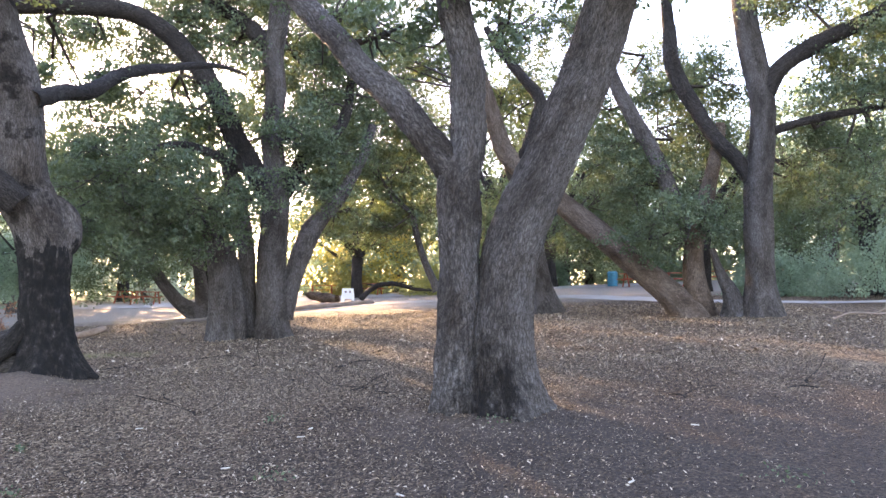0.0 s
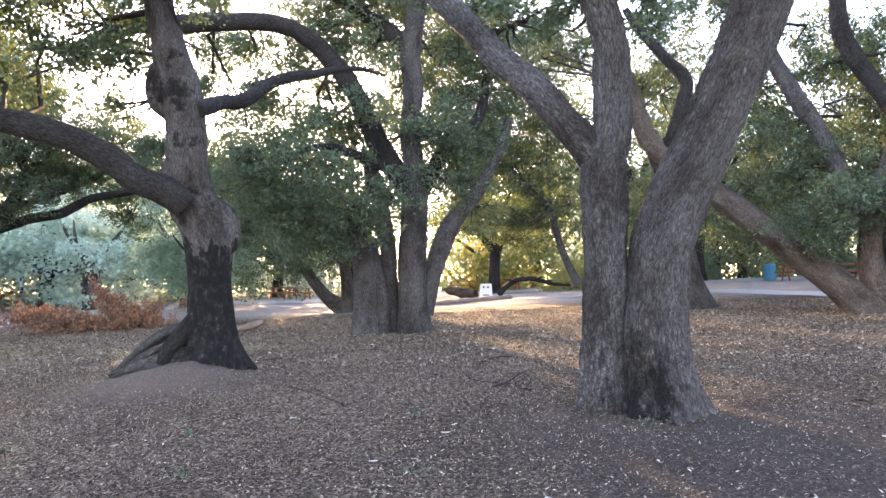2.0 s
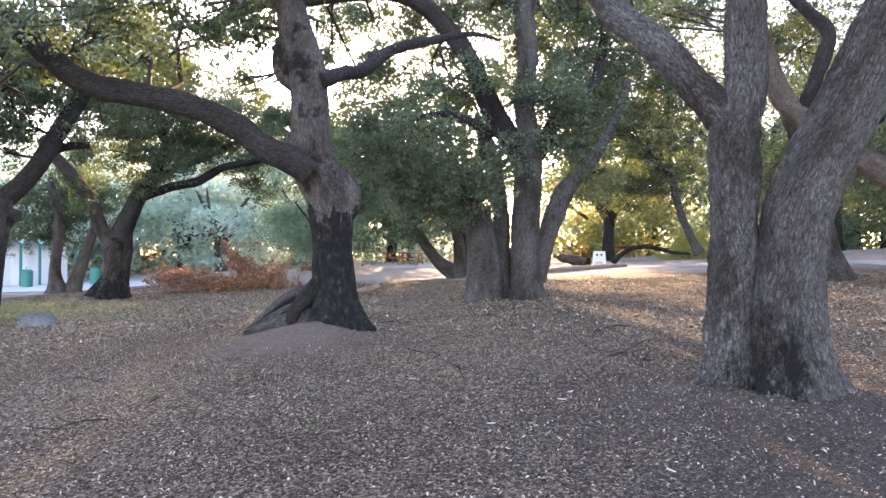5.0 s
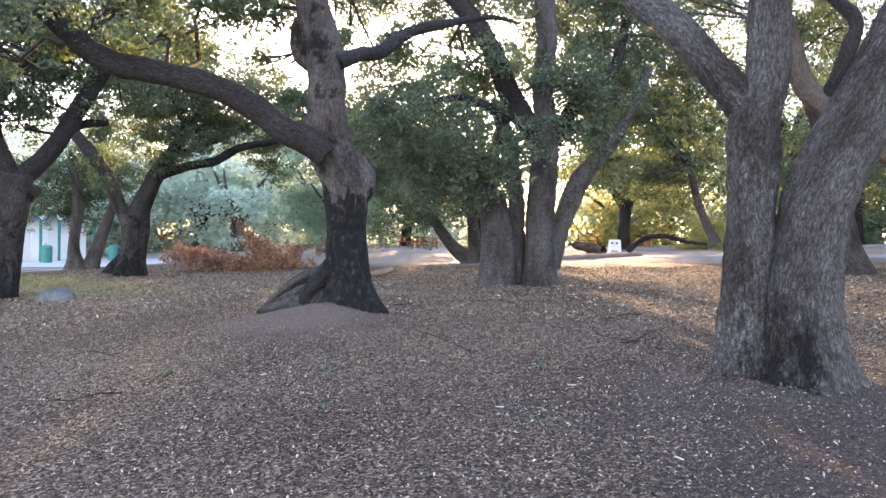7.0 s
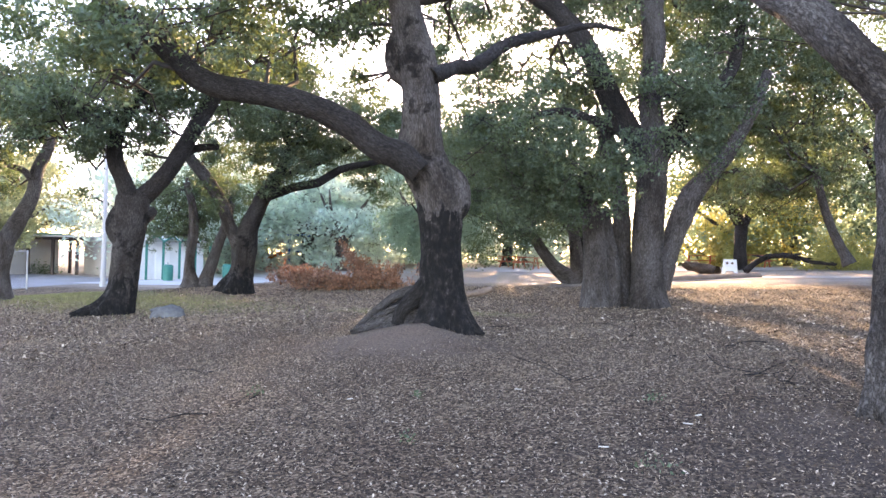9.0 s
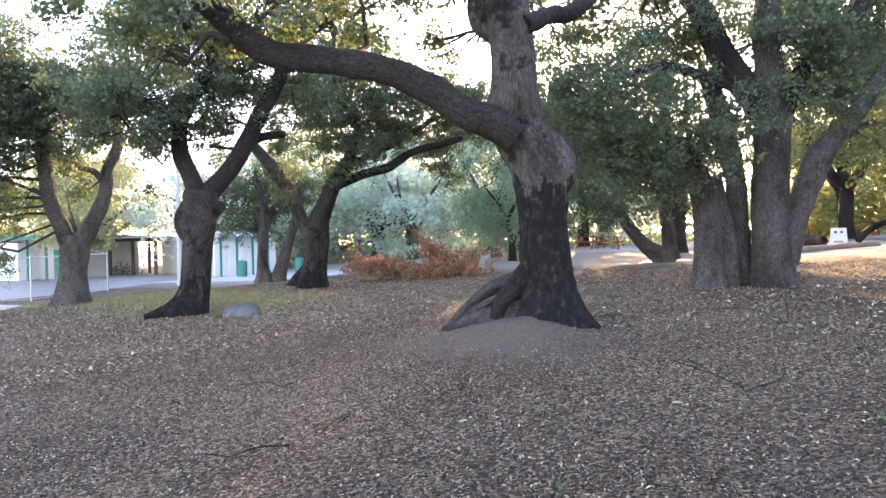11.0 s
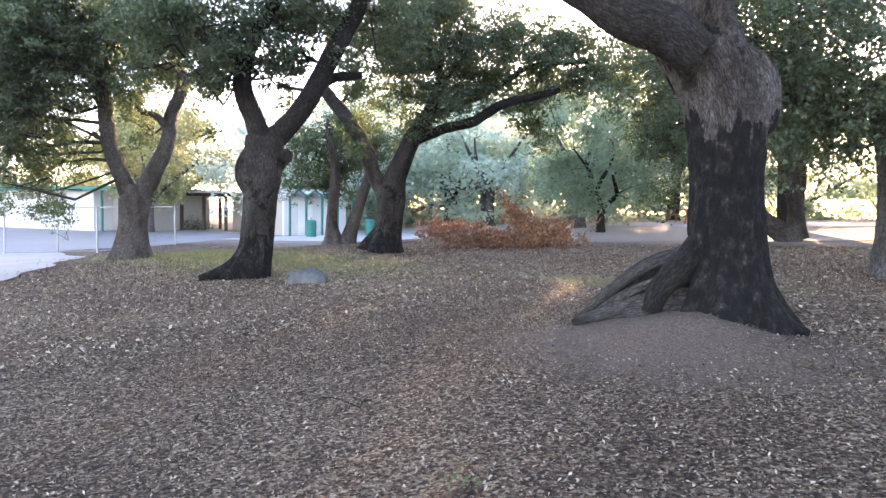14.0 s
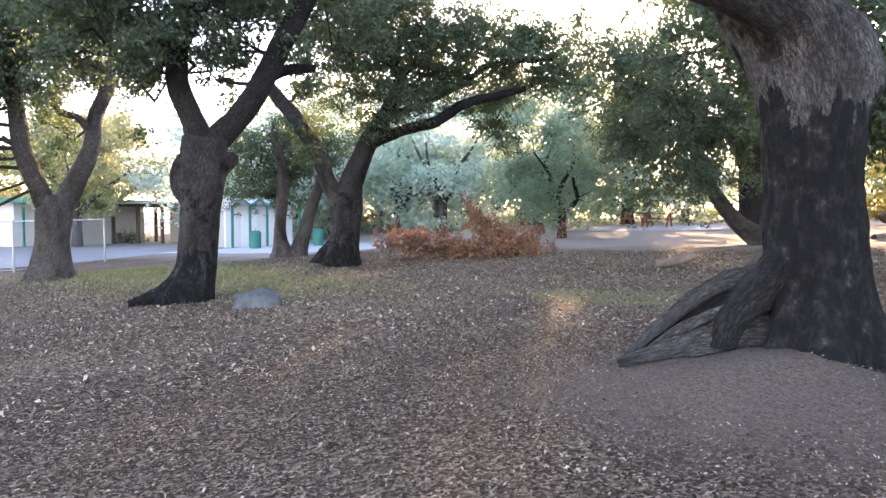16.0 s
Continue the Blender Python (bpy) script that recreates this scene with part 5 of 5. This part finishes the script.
# ---- litter: wood chips and dry leaves, uncountable ----
def chips(name, count, area, size, cols, seed, power=1.0):
    rng = np.random.default_rng(seed)
    x0, y0, x1, y1 = area
    x = rng.uniform(x0, x1, count)
    y = y0 + (y1 - y0) * rng.random(count) ** power
    keep = np.hypot((x - MOUND_X + 0.1) / 1.25, (y - MOUND_Y + 0.25) / 0.85) > rng.uniform(0.4, 1.25, count)
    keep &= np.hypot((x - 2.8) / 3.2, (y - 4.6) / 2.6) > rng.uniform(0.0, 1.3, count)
    x, y = x[keep], y[keep]
    n = len(x)
    z = land(x, y)
    a = rng.uniform(0, 6.28, n)
    tilt = rng.normal(0, 0.35, (n, 2))
    L = np.minimum(size * rng.lognormal(0, 0.45, n), size * 2.0)
    W = L * rng.uniform(0.18, 0.6, n)
    d = np.stack([np.cos(a), np.sin(a), tilt[:, 0]], 1) * L[:, None] / 2
    w = np.stack([-np.sin(a), np.cos(a), tilt[:, 1]], 1) * W[:, None] / 2
    c = np.stack([x, y, z + 0.006 + np.abs(tilt).sum(1) * L * 0.25], 1)
    lift = np.array([0, 0, 1]) * (L * rng.uniform(0.0, 0.15, n))[:, None]
    v = np.stack([c - d, c - w + lift, c + d, c + w + lift], 1).reshape(-1, 3)
    m, nn, l, p = material(name + "_material", 0.8)
    g = nn.new("ShaderNodeNewGeometry")
    l.new(ramp(nn, l, g.outputs["Random Per Island"], cols).outputs["Color"], p.inputs["Base Color"])
    ob = new(name, mesh_from(name, v, np.arange(len(v)).reshape(-1, 4), m, smooth=False))
    return tagged(ob, "scattered wood chips and dry oak leaves on the ground", "leaf litter", kind="stuff")


BROWNS = [(0.0, (0.022, 0.014, 0.009)), (0.35, (0.075, 0.049, 0.032)), (0.62, (0.17, 0.119, 0.078)), (0.84, (0.34, 0.255, 0.175)), (1.0, (0.56, 0.455, 0.34))]
STRAW = [(0.0, (0.04, 0.026, 0.017)), (0.3, (0.13, 0.09, 0.06)), (0.6, (0.25, 0.183, 0.125)), (0.86, (0.42, 0.325, 0.23)), (1.0, (0.6, 0.495, 0.375))]
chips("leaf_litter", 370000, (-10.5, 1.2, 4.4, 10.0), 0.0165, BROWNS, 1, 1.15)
chips("leaf_litter", 130000, (-22.0, 9.4, 8.5, 22.0), 0.036, STRAW, 2)
chips("leaf_litter", 45000, (-22.0, 3.0, -10.0, 10.0), 0.034, STRAW, 3)


def weed(x, y, across, seed):
    rng = np.random.default_rng(seed)
    ob = thing("weed", "small green weed growing through the litter", "plant", x, y, gz(x, y))
    t = rng.normal(size=(34, 3)) * np.array([across / 3, across / 3, 0.015]) + np.array([0, 0, 0.03])
    under("leaves", leaf_mesh("leaves", np.abs(t) * np.array([0, 0, 1]) + t * np.array([1, 1, 0]), 0.03, LEAF_OAK, rng, -0.4), ob)


for k, (x, y, a) in enumerate([(-1.56, 4.65, 0.25), (1.89, 4.35, 0.35), (-8.4, 11.2, 0.5), (0.05, 6.05, 0.3), (-2.1, 6.3, 0.15), (-5.6, 4.9, 0.15), (-3.3, 4.4, 0.12), (-4.1, 5.6, 0.12)]):
    weed(x, y, a, 60 + k)


# ---- paving and paths ----
def strip(name, label, left, right, mat, lift, n=60, across=8):
    """A surface laid on the land between two edges given as (x, y) lines."""
    def run(line):
        p = np.array(line, float)
        s = np.concatenate([[0], np.cumsum(np.linalg.norm(np.diff(p, axis=0), axis=1))])
        u = np.linspace(0, s[-1], n)
        return np.stack([np.interp(u, s, p[:, 0]), np.interp(u, s, p[:, 1])], 1)
    a, b_ = run(left), run(right)
    k = np.linspace(0, 1, across)[None, :, None]
    g = a[:, None] * (1 - k) + b_[:, None] * k
    wav = 0.12 * np.sin(np.arange(n) * 0.9)[:, None] * (np.abs(k[..., 0] - 0.5) > 0.49)
    g[..., 1] += wav
    v = np.concatenate([g, land(g[..., 0], g[..., 1])[..., None] + lift], -1).reshape(-1, 3)
    i_ = np.arange(n * across).reshape(n, across)
    f = np.stack([i_[:-1, :-1], i_[:-1, 1:], i_[1:, 1:], i_[1:, :-1]], -1).reshape(-1, 4)
    ob = new(name, mesh_from(name, v, f, mat))
    return tagged(ob, label, name.split("_")[-1], kind="structure")


strip("pavement", "grey asphalt yard before the park buildings", [(-65.88, 5.07), (-65.29, 23.56)], [(-34.36, 5.08), (-32.9, 10.04), (-34.08, 14.07), (-35.48, 17.12), (-36.39, 20.15), (-36.81, 22.66)], ASPHALT, 0.02)
strip("pavement", "pale concrete apron round the restroom building", [(-37.03, 18.67), (-37.94, 28.2), (-43.04, 31.36)], [(-32.36, 21.02), (-29.23, 24.93), (-29.08, 29.92)], CONCRETE, 0.03)
strip("path", "pale dusty walk running past the fence", [(-12.11, -3.12), (-18.96, 1.79), (-26.88, 4.44), (-33.79, 7.26)], [(-13.46, 1.42), (-19.44, 5.41), (-22.19, 7.2), (-28.91, 9.91), (-32.21, 9.81)], WALK, 0.025)
strip("road", "pale packed dirt road beyond the oaks", [(-39.02, 29.26), (-26.82, 31.7), (-12.18, 36.58), (7.34, 40.24), (24.42, 42.68)], [(-37.8, 35.36), (-26.82, 37.8), (-12.18, 43.29), (7.34, 46.34), (24.42, 48.78)], PATH_DIRT, 0.03)
strip("path", "pale trodden path between the oaks", [(19.54, 16.94), (10.03, 18.77), (6.37, 21.94), (3.19, 28.04), (-4.0, 29.02), (-7.79, 25.85), (-12.18, 23.04)], [(19.54, 18.28), (10.27, 19.87), (7.83, 22.67), (4.41, 30.48), (-4.13, 30.97), (-8.52, 27.55), (-12.91, 24.38)], PATH_DIRT, 0.02, 120)


# ---- buildings beyond the yard ----
def restroom(x, y, rz):
    z = gz(x, y)
    b_ = thing("restroom_building", "park restroom with white walls, green posts and folded roof", "building", x, y, z, rz)
    boxed("wall", WALL_TAN, b_, -10.5, 0.0, -0.1, -0.25, 0.25, 2.35, label="tan side wall")
    boxed("wall", WALL_WHITE, b_, -0.25, 0.0, -0.1, 0.0, 4.0, 2.35, label="white painted front wall")
    boxed("wall", WALL_TAN, b_, -10.5, 3.75, -0.1, -0.25, 4.0, 2.35)
    boxed("wall", WALL_TAN, b_, -10.75, 0.0, -0.1, -10.5, 4.0, 2.35)
    # folded plate roof, ridges running away from the front
    n, w = 4, 1.0
    bm = bmesh.new()
    ring = []
    for i in range(2 * n + 1):
        yy = i * w / 2
        hh = 2.36 + (0.34 if i % 2 else 0.0)
        ring.append([bm.verts.new((xx, yy, hh + dz)) for xx in (1.15, -10.9) for dz in (0.0, 0.09)])
    for p0, p1 in zip(ring, ring[1:]):
        a0, a1, a2, a3 = p0
        c0, c1, c2, c3 = p1
        for q in ((a1, c1, c3, a3), (a0, a2, c2, c0), (a0, c0, c1, a1), (a2, a3, c3, c2)):
            bm.faces.new(q)
    bm.faces.new((ring[0][0], ring[0][1], ring[0][3], ring[0][2]))
    bm.faces.new((ring[-1][0], ring[-1][2], ring[-1][3], ring[-1][1]))
    bmesh.ops.recalc_face_normals(bm, faces=bm.faces)
    part("roof", bm, ROOF_GREY, b_, "pale folded-plate roof")
    for i in range(2 * n):
        y0, y1 = i * w / 2, (i + 1) * w / 2
        h0, h1 = (0.0, 0.34) if i % 2 == 0 else (0.34, 0.0)
        bm = bmesh.new()
        vs = [bm.verts.new((xx, yy, 2.36 + hh + dz)) for xx in (1.155, 1.2) for yy, hh, dz in ((y0, h0, -0.06), (y1, h1, -0.06), (y1, h1, 0.05), (y0, h0, 0.05))]
        for q in ((0, 1, 2, 3), (7, 6, 5, 4), (0, 4, 5, 1), (1, 5, 6, 2), (2, 6, 7, 3), (3, 7, 4, 0)):
            bm.faces.new([vs[k] for k in q])
        part("fascia", bm, GREEN_PAINT, b_)
    for i in range(n + 1):
        boxed("post", GREEN_PAINT, b_, 0.98, i * w - 0.06, -0.05, 1.1, i * w + 0.06, 2.36, 0.01)
    for yy in (0.9, 2.5):
        d = boxed("door", WHITE_PAINT, b_, 0.003, yy, 0.0, 0.05, yy + 0.9, 2.05, 0.008)
        boxed("handle", STEEL, d, 0.053, yy + 0.75, 0.95, 0.09, yy + 0.82, 1.1, 0.005)
    # block courses on the white front
    for k in range(1, 11):
        boxed("course", WALL_WHITE, b_, 0.001, 0.02, k * 0.203 - 0.09, 0.008, 1.45, k * 0.203 + 0.09)
    return b_


restroom(-38.63, 23.52, -11)


def park_hall(x, y, rz):
    z = gz(x, y)
    b_ = thing("park_building", "long white block building with green roof edge and posts", "building", x, y, z - 0.05, rz)
    boxed("wall", WALL_WHITE, b_, -16.0, 0.0, -0.1, 0.0, 7.0, 2.75, label="white painted block wall")
    boxed("wall", WALL_TAN, b_, 0.004, 1.4, -0.1, 2.9, 7.0, 2.75, label="tan porch wall")
    boxed("roof", ROOF_GREY, b_, -16.6, -0.9, 2.76, 3.4, 7.6, 2.95, 0.02)
    boxed("fascia", GREEN_PAINT, b_, -16.6, -0.95, 2.72, 3.4, -0.905, 3.0)
    boxed("fascia", GREEN_PAINT, b_, 3.405, -0.95, 2.72, 3.45, 7.6, 3.0)
    for xx in (0.9, 2.8):
        boxed("post", GREEN_PAINT, b_, xx, -0.1, -0.05, xx + 0.14, 0.04, 2.75, 0.01)
    boxed("door", GREEN_PAINT, b_, 1.6, 1.35, 0.0, 2.5, 1.397, 2.05, 0.008)
    for xx in (-13.5, -9.5, -5.5):
        wdw = boxed("window", STEEL, b_, xx, -0.04, 2.1, xx + 2.4, -0.004, 2.6, 0.01, "high window strip")
        for k in range(3):
            boxed("pane", ASPHALT, wdw, xx + 0.06 + k * 0.78, -0.047, 2.15, xx + 0.74 + k * 0.78, -0.041, 2.55)
    for k in range(1, 13):
        boxed("course", WALL_WHITE, b_, -15.98, -0.003, k * 0.21 - 0.095, -0.02, -0.0005, k * 0.21 + 0.095)
    return b_


park_hall(-51.3, 16.82, 15)

# open shelter with dark posts before a hedge
sx, sy = -49.54, 21.96
shelter = thing("shelter", "open shelter with dark posts and flat roof", "shelter", sx, sy, gz(sx, sy), 40)
for xx, yy in ((0, 0), (1.6, 0), (3.2, 0), (0, 2.6), (1.6, 2.6), (3.2, 2.6)):
    boxed("post", DARK_WOOD, shelter, xx - 0.09, yy - 0.09, -0.1, xx + 0.09, yy + 0.09, 2.4, 0.01)
boxed("beam", DARK_WOOD, shelter, -0.4, -0.1, 2.4, 3.6, 0.1, 2.6, 0.01)
boxed("beam", DARK_WOOD, shelter, -0.4, 2.5, 2.4, 3.6, 2.7, 2.6, 0.01)
boxed("roof", ROOF_GREY, shelter, -0.7, -0.6, 2.605, 3.9, 3.2, 2.72, 0.02)

# tall pale pole by the yard
px0, py0 = -33.44, 18.46
pole = thing("light_pole", "tall pale concrete light pole at the yard edge", "light pole", px0, py0, gz(px0, py0))
part("shaft", rod(bmesh.new(), (0, 0, -0.2), (0, 0, 9.0), 0.12, 16, 0.08), CONCRETE, pole)
part("collar", rod(bmesh.new(), (0, 0, 0.0), (0, 0, 0.25), 0.16, 16), CONCRETE, pole)
part("arm", rod(bmesh.new(), (0, 0, 8.8), (1.2, -0.6, 9.2), 0.04, 8), STEEL, pole)
boxed("lamp", STEEL, pole, 1.05, -0.8, 9.1, 1.6, -0.5, 9.25, 0.03)


def trash_can(x, y, label, mat, h=0.95, r=0.28):
    ob = thing("trash_can", label, "trash can", x, y, gz(x, y) + 0.03)
    part("barrel", rod(bmesh.new(), (0, 0, 0), (0, 0, h * 0.9), r, 20, r * 1.04), mat, ob)
    part("lid", rod(bmesh.new(), (0, 0, h * 0.9), (0, 0, h), r * 1.1, 20, r * 0.7), mat, ob)
    for zz in (0.25, 0.55):
        part("rib", rod(bmesh.new(), (0, 0, h * zz), (0, 0, h * zz + 0.03), r * 1.06, 20), mat, ob)
    return ob


trash_can(-36.02, 23.74, "green painted trash can by the restroom", GREEN_PAINT)
trash_can(-35.36, 27.42, "green painted trash can by the restroom", GREEN_PAINT)
trash_can(7.7, 40.78, "blue drum trash can with pale band", BLUE_PAINT, 0.9, 0.3)


# ---- chain-link fence ----
def fence(line, h=1.75):
    x, y = line[0]
    ob = thing("chain_link_fence", "galvanised chain-link fence along the yard", "fence", x, y, gz(x, y))
    base = np.array([x, y, gz(x, y)])
    for (x0, y0), (x1, y1) in zip(line, line[1:]):
        a, b_ = np.array([x0, y0, gz(x0, y0)]) - base, np.array([x1, y1, gz(x1, y1)]) - base
        up_ = np.array([0, 0, 1.0])
        part("post", rod(bmesh.new(), a - up_ * 0.1, a + up_ * (h + 0.06), 0.035, 10), STEEL, ob)
        part("rail", rod(bmesh.new(), a + up_ * h, b_ + up_ * h, 0.022, 8), STEEL, ob)
        part("rail", rod(bmesh.new(), a + up_ * 0.08, b_ + up_ * 0.08, 0.012, 6), STEEL, ob)
        length = np.linalg.norm(b_ - a)
        d = (b_ - a) / length
        st, en = [], []
        for s_ in np.arange(-h, length, 0.11):
            for sign in (1, -1):
                p, q = (s_, s_ + h) if sign == 1 else (s_ + h, s_)
                lo, hi = 0.1, h
                # clip to the panel
                u0, u1 = 0.0, 1.0
                dx = q - p
                for bound, k in ((0, 1), (length, -1)):
                    tt = (bound - p) / dx
                    if (k == 1) == (dx > 0):
                        u0 = max(u0, tt)
                    else:
                        u1 = min(u1, tt)
                if u1 > u0:
                    st.append(a + d * (p + dx * u0) + up_ * (lo + (hi - lo) * u0))
                    en.append(a + d * (p + dx * u1) + up_ * (lo + (hi - lo) * u1))
        v = []
        for p, q in zip(st, en):
            e_ = np.cross(q - p, np.cross(d, up_))
            e_ = e_ / np.linalg.norm(e_) * 0.0028
            v += [p - e_, p + e_, q + e_, q - e_]
        tagged(under("mesh", mesh_from("mesh", np.array(v), np.arange(len(v)).reshape(-1, 4), STEEL, False), ob), "woven wire", kind="stuff")
    e_ = np.array([*line[-1], gz(*line[-1])]) - base
    part("post", rod(bmesh.new(), e_ - [0, 0, 0.1], e_ + [0, 0, h + 0.06], 0.035, 10), STEEL, ob)
    return ob


fence([(-34.48, 4.28), (-33.41, 6.65), (-32.56, 8.22), (-31.81, 9.8), (-31.17, 10.98), (-32.31, 13.02), (-33.55, 14.96)])


# ---- picnic tables, barricade and play yard ----
def picnic_table(x, y, rz):
    t = thing("picnic_table", "red-brown painted wooden picnic table with benches", "picnic table", x, y, gz(x, y) + 0.02, rz, group="picnic tables")
    for k in range(5):
        boxed("plank", RED_PAINT, t, -0.95, -0.37 + k * 0.15, 0.72, 0.95, -0.23 + k * 0.15, 0.76, 0.006)
    for s_ in (-1, 1):
        for k in range(2):
            y0 = s_ * 0.72 - 0.14 + k * 0.145
            boxed("bench_plank", RED_PAINT, t, -0.95, y0, 0.42, 0.95, y0 + 0.135, 0.46, 0.006)
    for xx in (-0.65, 0.65):
        for s_ in (-1, 1):
            part("leg", rod(bmesh.new(), (xx, s_ * 0.62, 0.0), (xx, s_ * 0.2, 0.72), 0.045, 6), RED_PAINT, t)
        boxed("brace", RED_PAINT, t, xx - 0.02, -0.84, 0.36, xx + 0.02, 0.84, 0.42, 0.004)
    return t


for x, y, rz in ((-11.22, 45.61, 10), (-7.47, 43.11, -5), (10.03, 35.36, 15), (12.28, 37.48, -10), (8.65, 38.48, 5), (14.53, 35.73, 20), (-22.22, 40.61, 0), (-20.22, 38.73, 10)):
    picnic_table(x, y, rz)

bx, by = -6.91, 33.39
barr = thing("barricade", "white plastic A-frame barricade with two round holes", "barricade", bx, by, gz(bx, by) + 0.02, 8)
barr.scale = (1.1, 1.1, 1.1)
for s_ in (-1, 1):
    bm = bmesh.new()
    outer = [(-0.3, 0.0), (-0.16, 0.0), (-0.16, 0.12), (0.16, 0.12), (0.16, 0.0), (0.3, 0.0), (0.25, 0.6), (-0.25, 0.6)]
    bm.faces.new([bm.verts.new((px_, s_ * (0.22 - pz_ * 0.33), pz_)) for px_, pz_ in outer])
    ext = bmesh.ops.extrude_face_region(bm, geom=list(bm.faces))
    bmesh.ops.translate(bm, verts=[v for v in ext["geom"] if isinstance(v, bmesh.types.BMVert)], vec=(0, s_ * 0.03, 0))
    bmesh.ops.recalc_face_normals(bm, faces=bm.faces)
    panel = part("panel", bm, WHITE_PAINT, barr)
    for xx in (-0.1, 0.1):
        part("hole", rod(bmesh.new(), (xx, s_ * 0.09 - 0.035 + s_ * 0.02, 0.44), (xx, s_ * 0.09 + 0.035 + s_ * 0.02, 0.45), 0.05, 14), DEAD_WOOD, panel, "dark round hole")

gx0, gy0 = -41.5, 38.0
play = thing("play_structure", "playground climbing frame with blue posts and orange slide", "play structure", gx0, gy0, gz(gx0, gy0), -40)
for xx in (0, 1.4, 2.8):
    for yy in (0, 1.4):
        part("post", rod(bmesh.new(), (xx, yy, -0.1), (xx, yy, 2.3), 0.06, 10), PLAY_BLUE, play)
boxed("platform", PLAY_BLUE, play, -0.05, -0.05, 1.0, 2.85, 1.45, 1.08, 0.01)
boxed("panel", ORANGE_PAINT, play, 0.0, -0.03, 1.1, 1.4, 0.02, 1.7, 0.02)
boxed("roof", PLAY_BLUE, play, -0.2, -0.2, 2.3, 3.0, 1.6, 2.4, 0.03)
slide = bmesh.new()
box(slide, -0.3, 0, -0.03, 0.3, 2.6, 0.03, 0.01), box(slide, -0.34, 0, -0.03, -0.3, 2.6, 0.2), box(slide, 0.3, 0, -0.03, 0.34, 2.6, 0.2)
bmesh.ops.transform(slide, verts=slide.verts, matrix=pose(0.7, -2.25, 0.12, 22, 0, 0))
part("slide", slide, ORANGE_PAINT, play)
for xx in (-3.5, -5.5):
    part("spring_post", rod(bmesh.new(), (xx, 0, -0.1), (xx, 0, 0.9), 0.09, 10), ORANGE_PAINT, play)

back_oak("tall pale yellow-green tree over the yard", -47.5, 19.0, 8.5, 8.5, 81, LEAF_PALE, 0.3, BARK_PALE, 1, 17000, 0.2)
back_oak("tall pale yellow-green tree over the yard", -60.0, 26.0, 9.5, 11.0, 82, LEAF_PALE, 0.25, BARK_PALE, 1, 15000, 0.26)
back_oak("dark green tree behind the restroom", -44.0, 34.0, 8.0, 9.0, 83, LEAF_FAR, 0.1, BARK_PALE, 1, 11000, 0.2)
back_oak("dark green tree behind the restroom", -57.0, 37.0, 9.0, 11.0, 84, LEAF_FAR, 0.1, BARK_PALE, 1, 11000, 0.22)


# ---- short grass by the pale oak, uncountable ----
rg = np.random.default_rng(77)
gn = 10000
gxs, gys = rg.normal(-21.0, 3.2, gn), rg.normal(11.3, 1.2, gn)
gh = rg.uniform(0.03, 0.09, gn)
ga = rg.uniform(0, 6.28, gn)
gb = np.stack([gxs, gys, land(gxs, gys)], 1)
gw = np.stack([np.cos(ga), np.sin(ga), 0 * ga], 1) * 0.012
gt = np.stack([rg.normal(0, 0.4, gn), rg.normal(0, 0.4, gn), np.ones(gn)], 1) * gh[:, None]
blades = np.stack([gb - gw, gb + gw, gb + gt], 1).reshape(-1, 3)
grass = new("grass", mesh_from("grass", blades, np.arange(len(blades)).reshape(-1, 3), leaf_material("dry_grass_blade", (0.14, 0.14, 0.06), (0.27, 0.25, 0.13), (0.22, 0.22, 0.09), 0.2), False))
tagged(grass, "short yellowing grass beneath the pale oak", "grass", kind="stuff")

for k, (x, y, hgt) in enumerate([(-69.0, 14.0, 9.0), (-74.0, 4.0, 10.0), (-68.0, 24.0, 8.0)]):
    back_oak("pale yellow-green tree behind the long building", x, y, hgt, 11.0, 90 + k, LEAF_PALE if k else LEAF_FAR, 0.15, BARK_PALE, 1, 8000, 0.32)

# ---- scattered sticks and pale wood scraps ----
rs = random.Random(12)
for k in range(16):
    x, y = rs.uniform(-8.0, 3.5), rs.uniform(4.2, 11.0)
    a, ln = rs.uniform(0, 6.28), rs.uniform(0.12, 0.4)
    fallen_branch("fallen_twig", "short dark dead twig on the leaf litter", [(x, y, 0.015, 0.008), (x + ln * 0.5 * math.cos(a), y + ln * 0.5 * math.sin(a), 0.03, 0.007), (x + ln * math.cos(a + 0.3), y + ln * math.sin(a + 0.3), 0.02, 0.003)], BARK_DARK, 6, rs.choice([0, 1, 2]), k)
for x, y, a in ((-1.64, 5.7, 10), (1.72, 5.74, -20), (-1.63, 5.98, 70), (-2.0, 4.92, 30), (0.9, 4.4, 50), (-3.4, 6.3, 15), (-4.6, 5.2, 80), (-0.6, 4.3, -40)):
    scrap = thing("wood_scrap", "pale splinter of wood on the leaf litter", "wood scrap", x, y, gz(x, y) + 0.008, a)
    chip = box(bmesh.new(), -0.035, -0.008, 0.0, 0.035, 0.008, 0.008, 0.002)
    for v in chip.verts:
        v.co.y *= 1.0 - 4.0 * v.co.x
        v.co.z += 0.6 * v.co.x * v.co.x
    part("splinter", chip, PALE_WOOD, scrap)
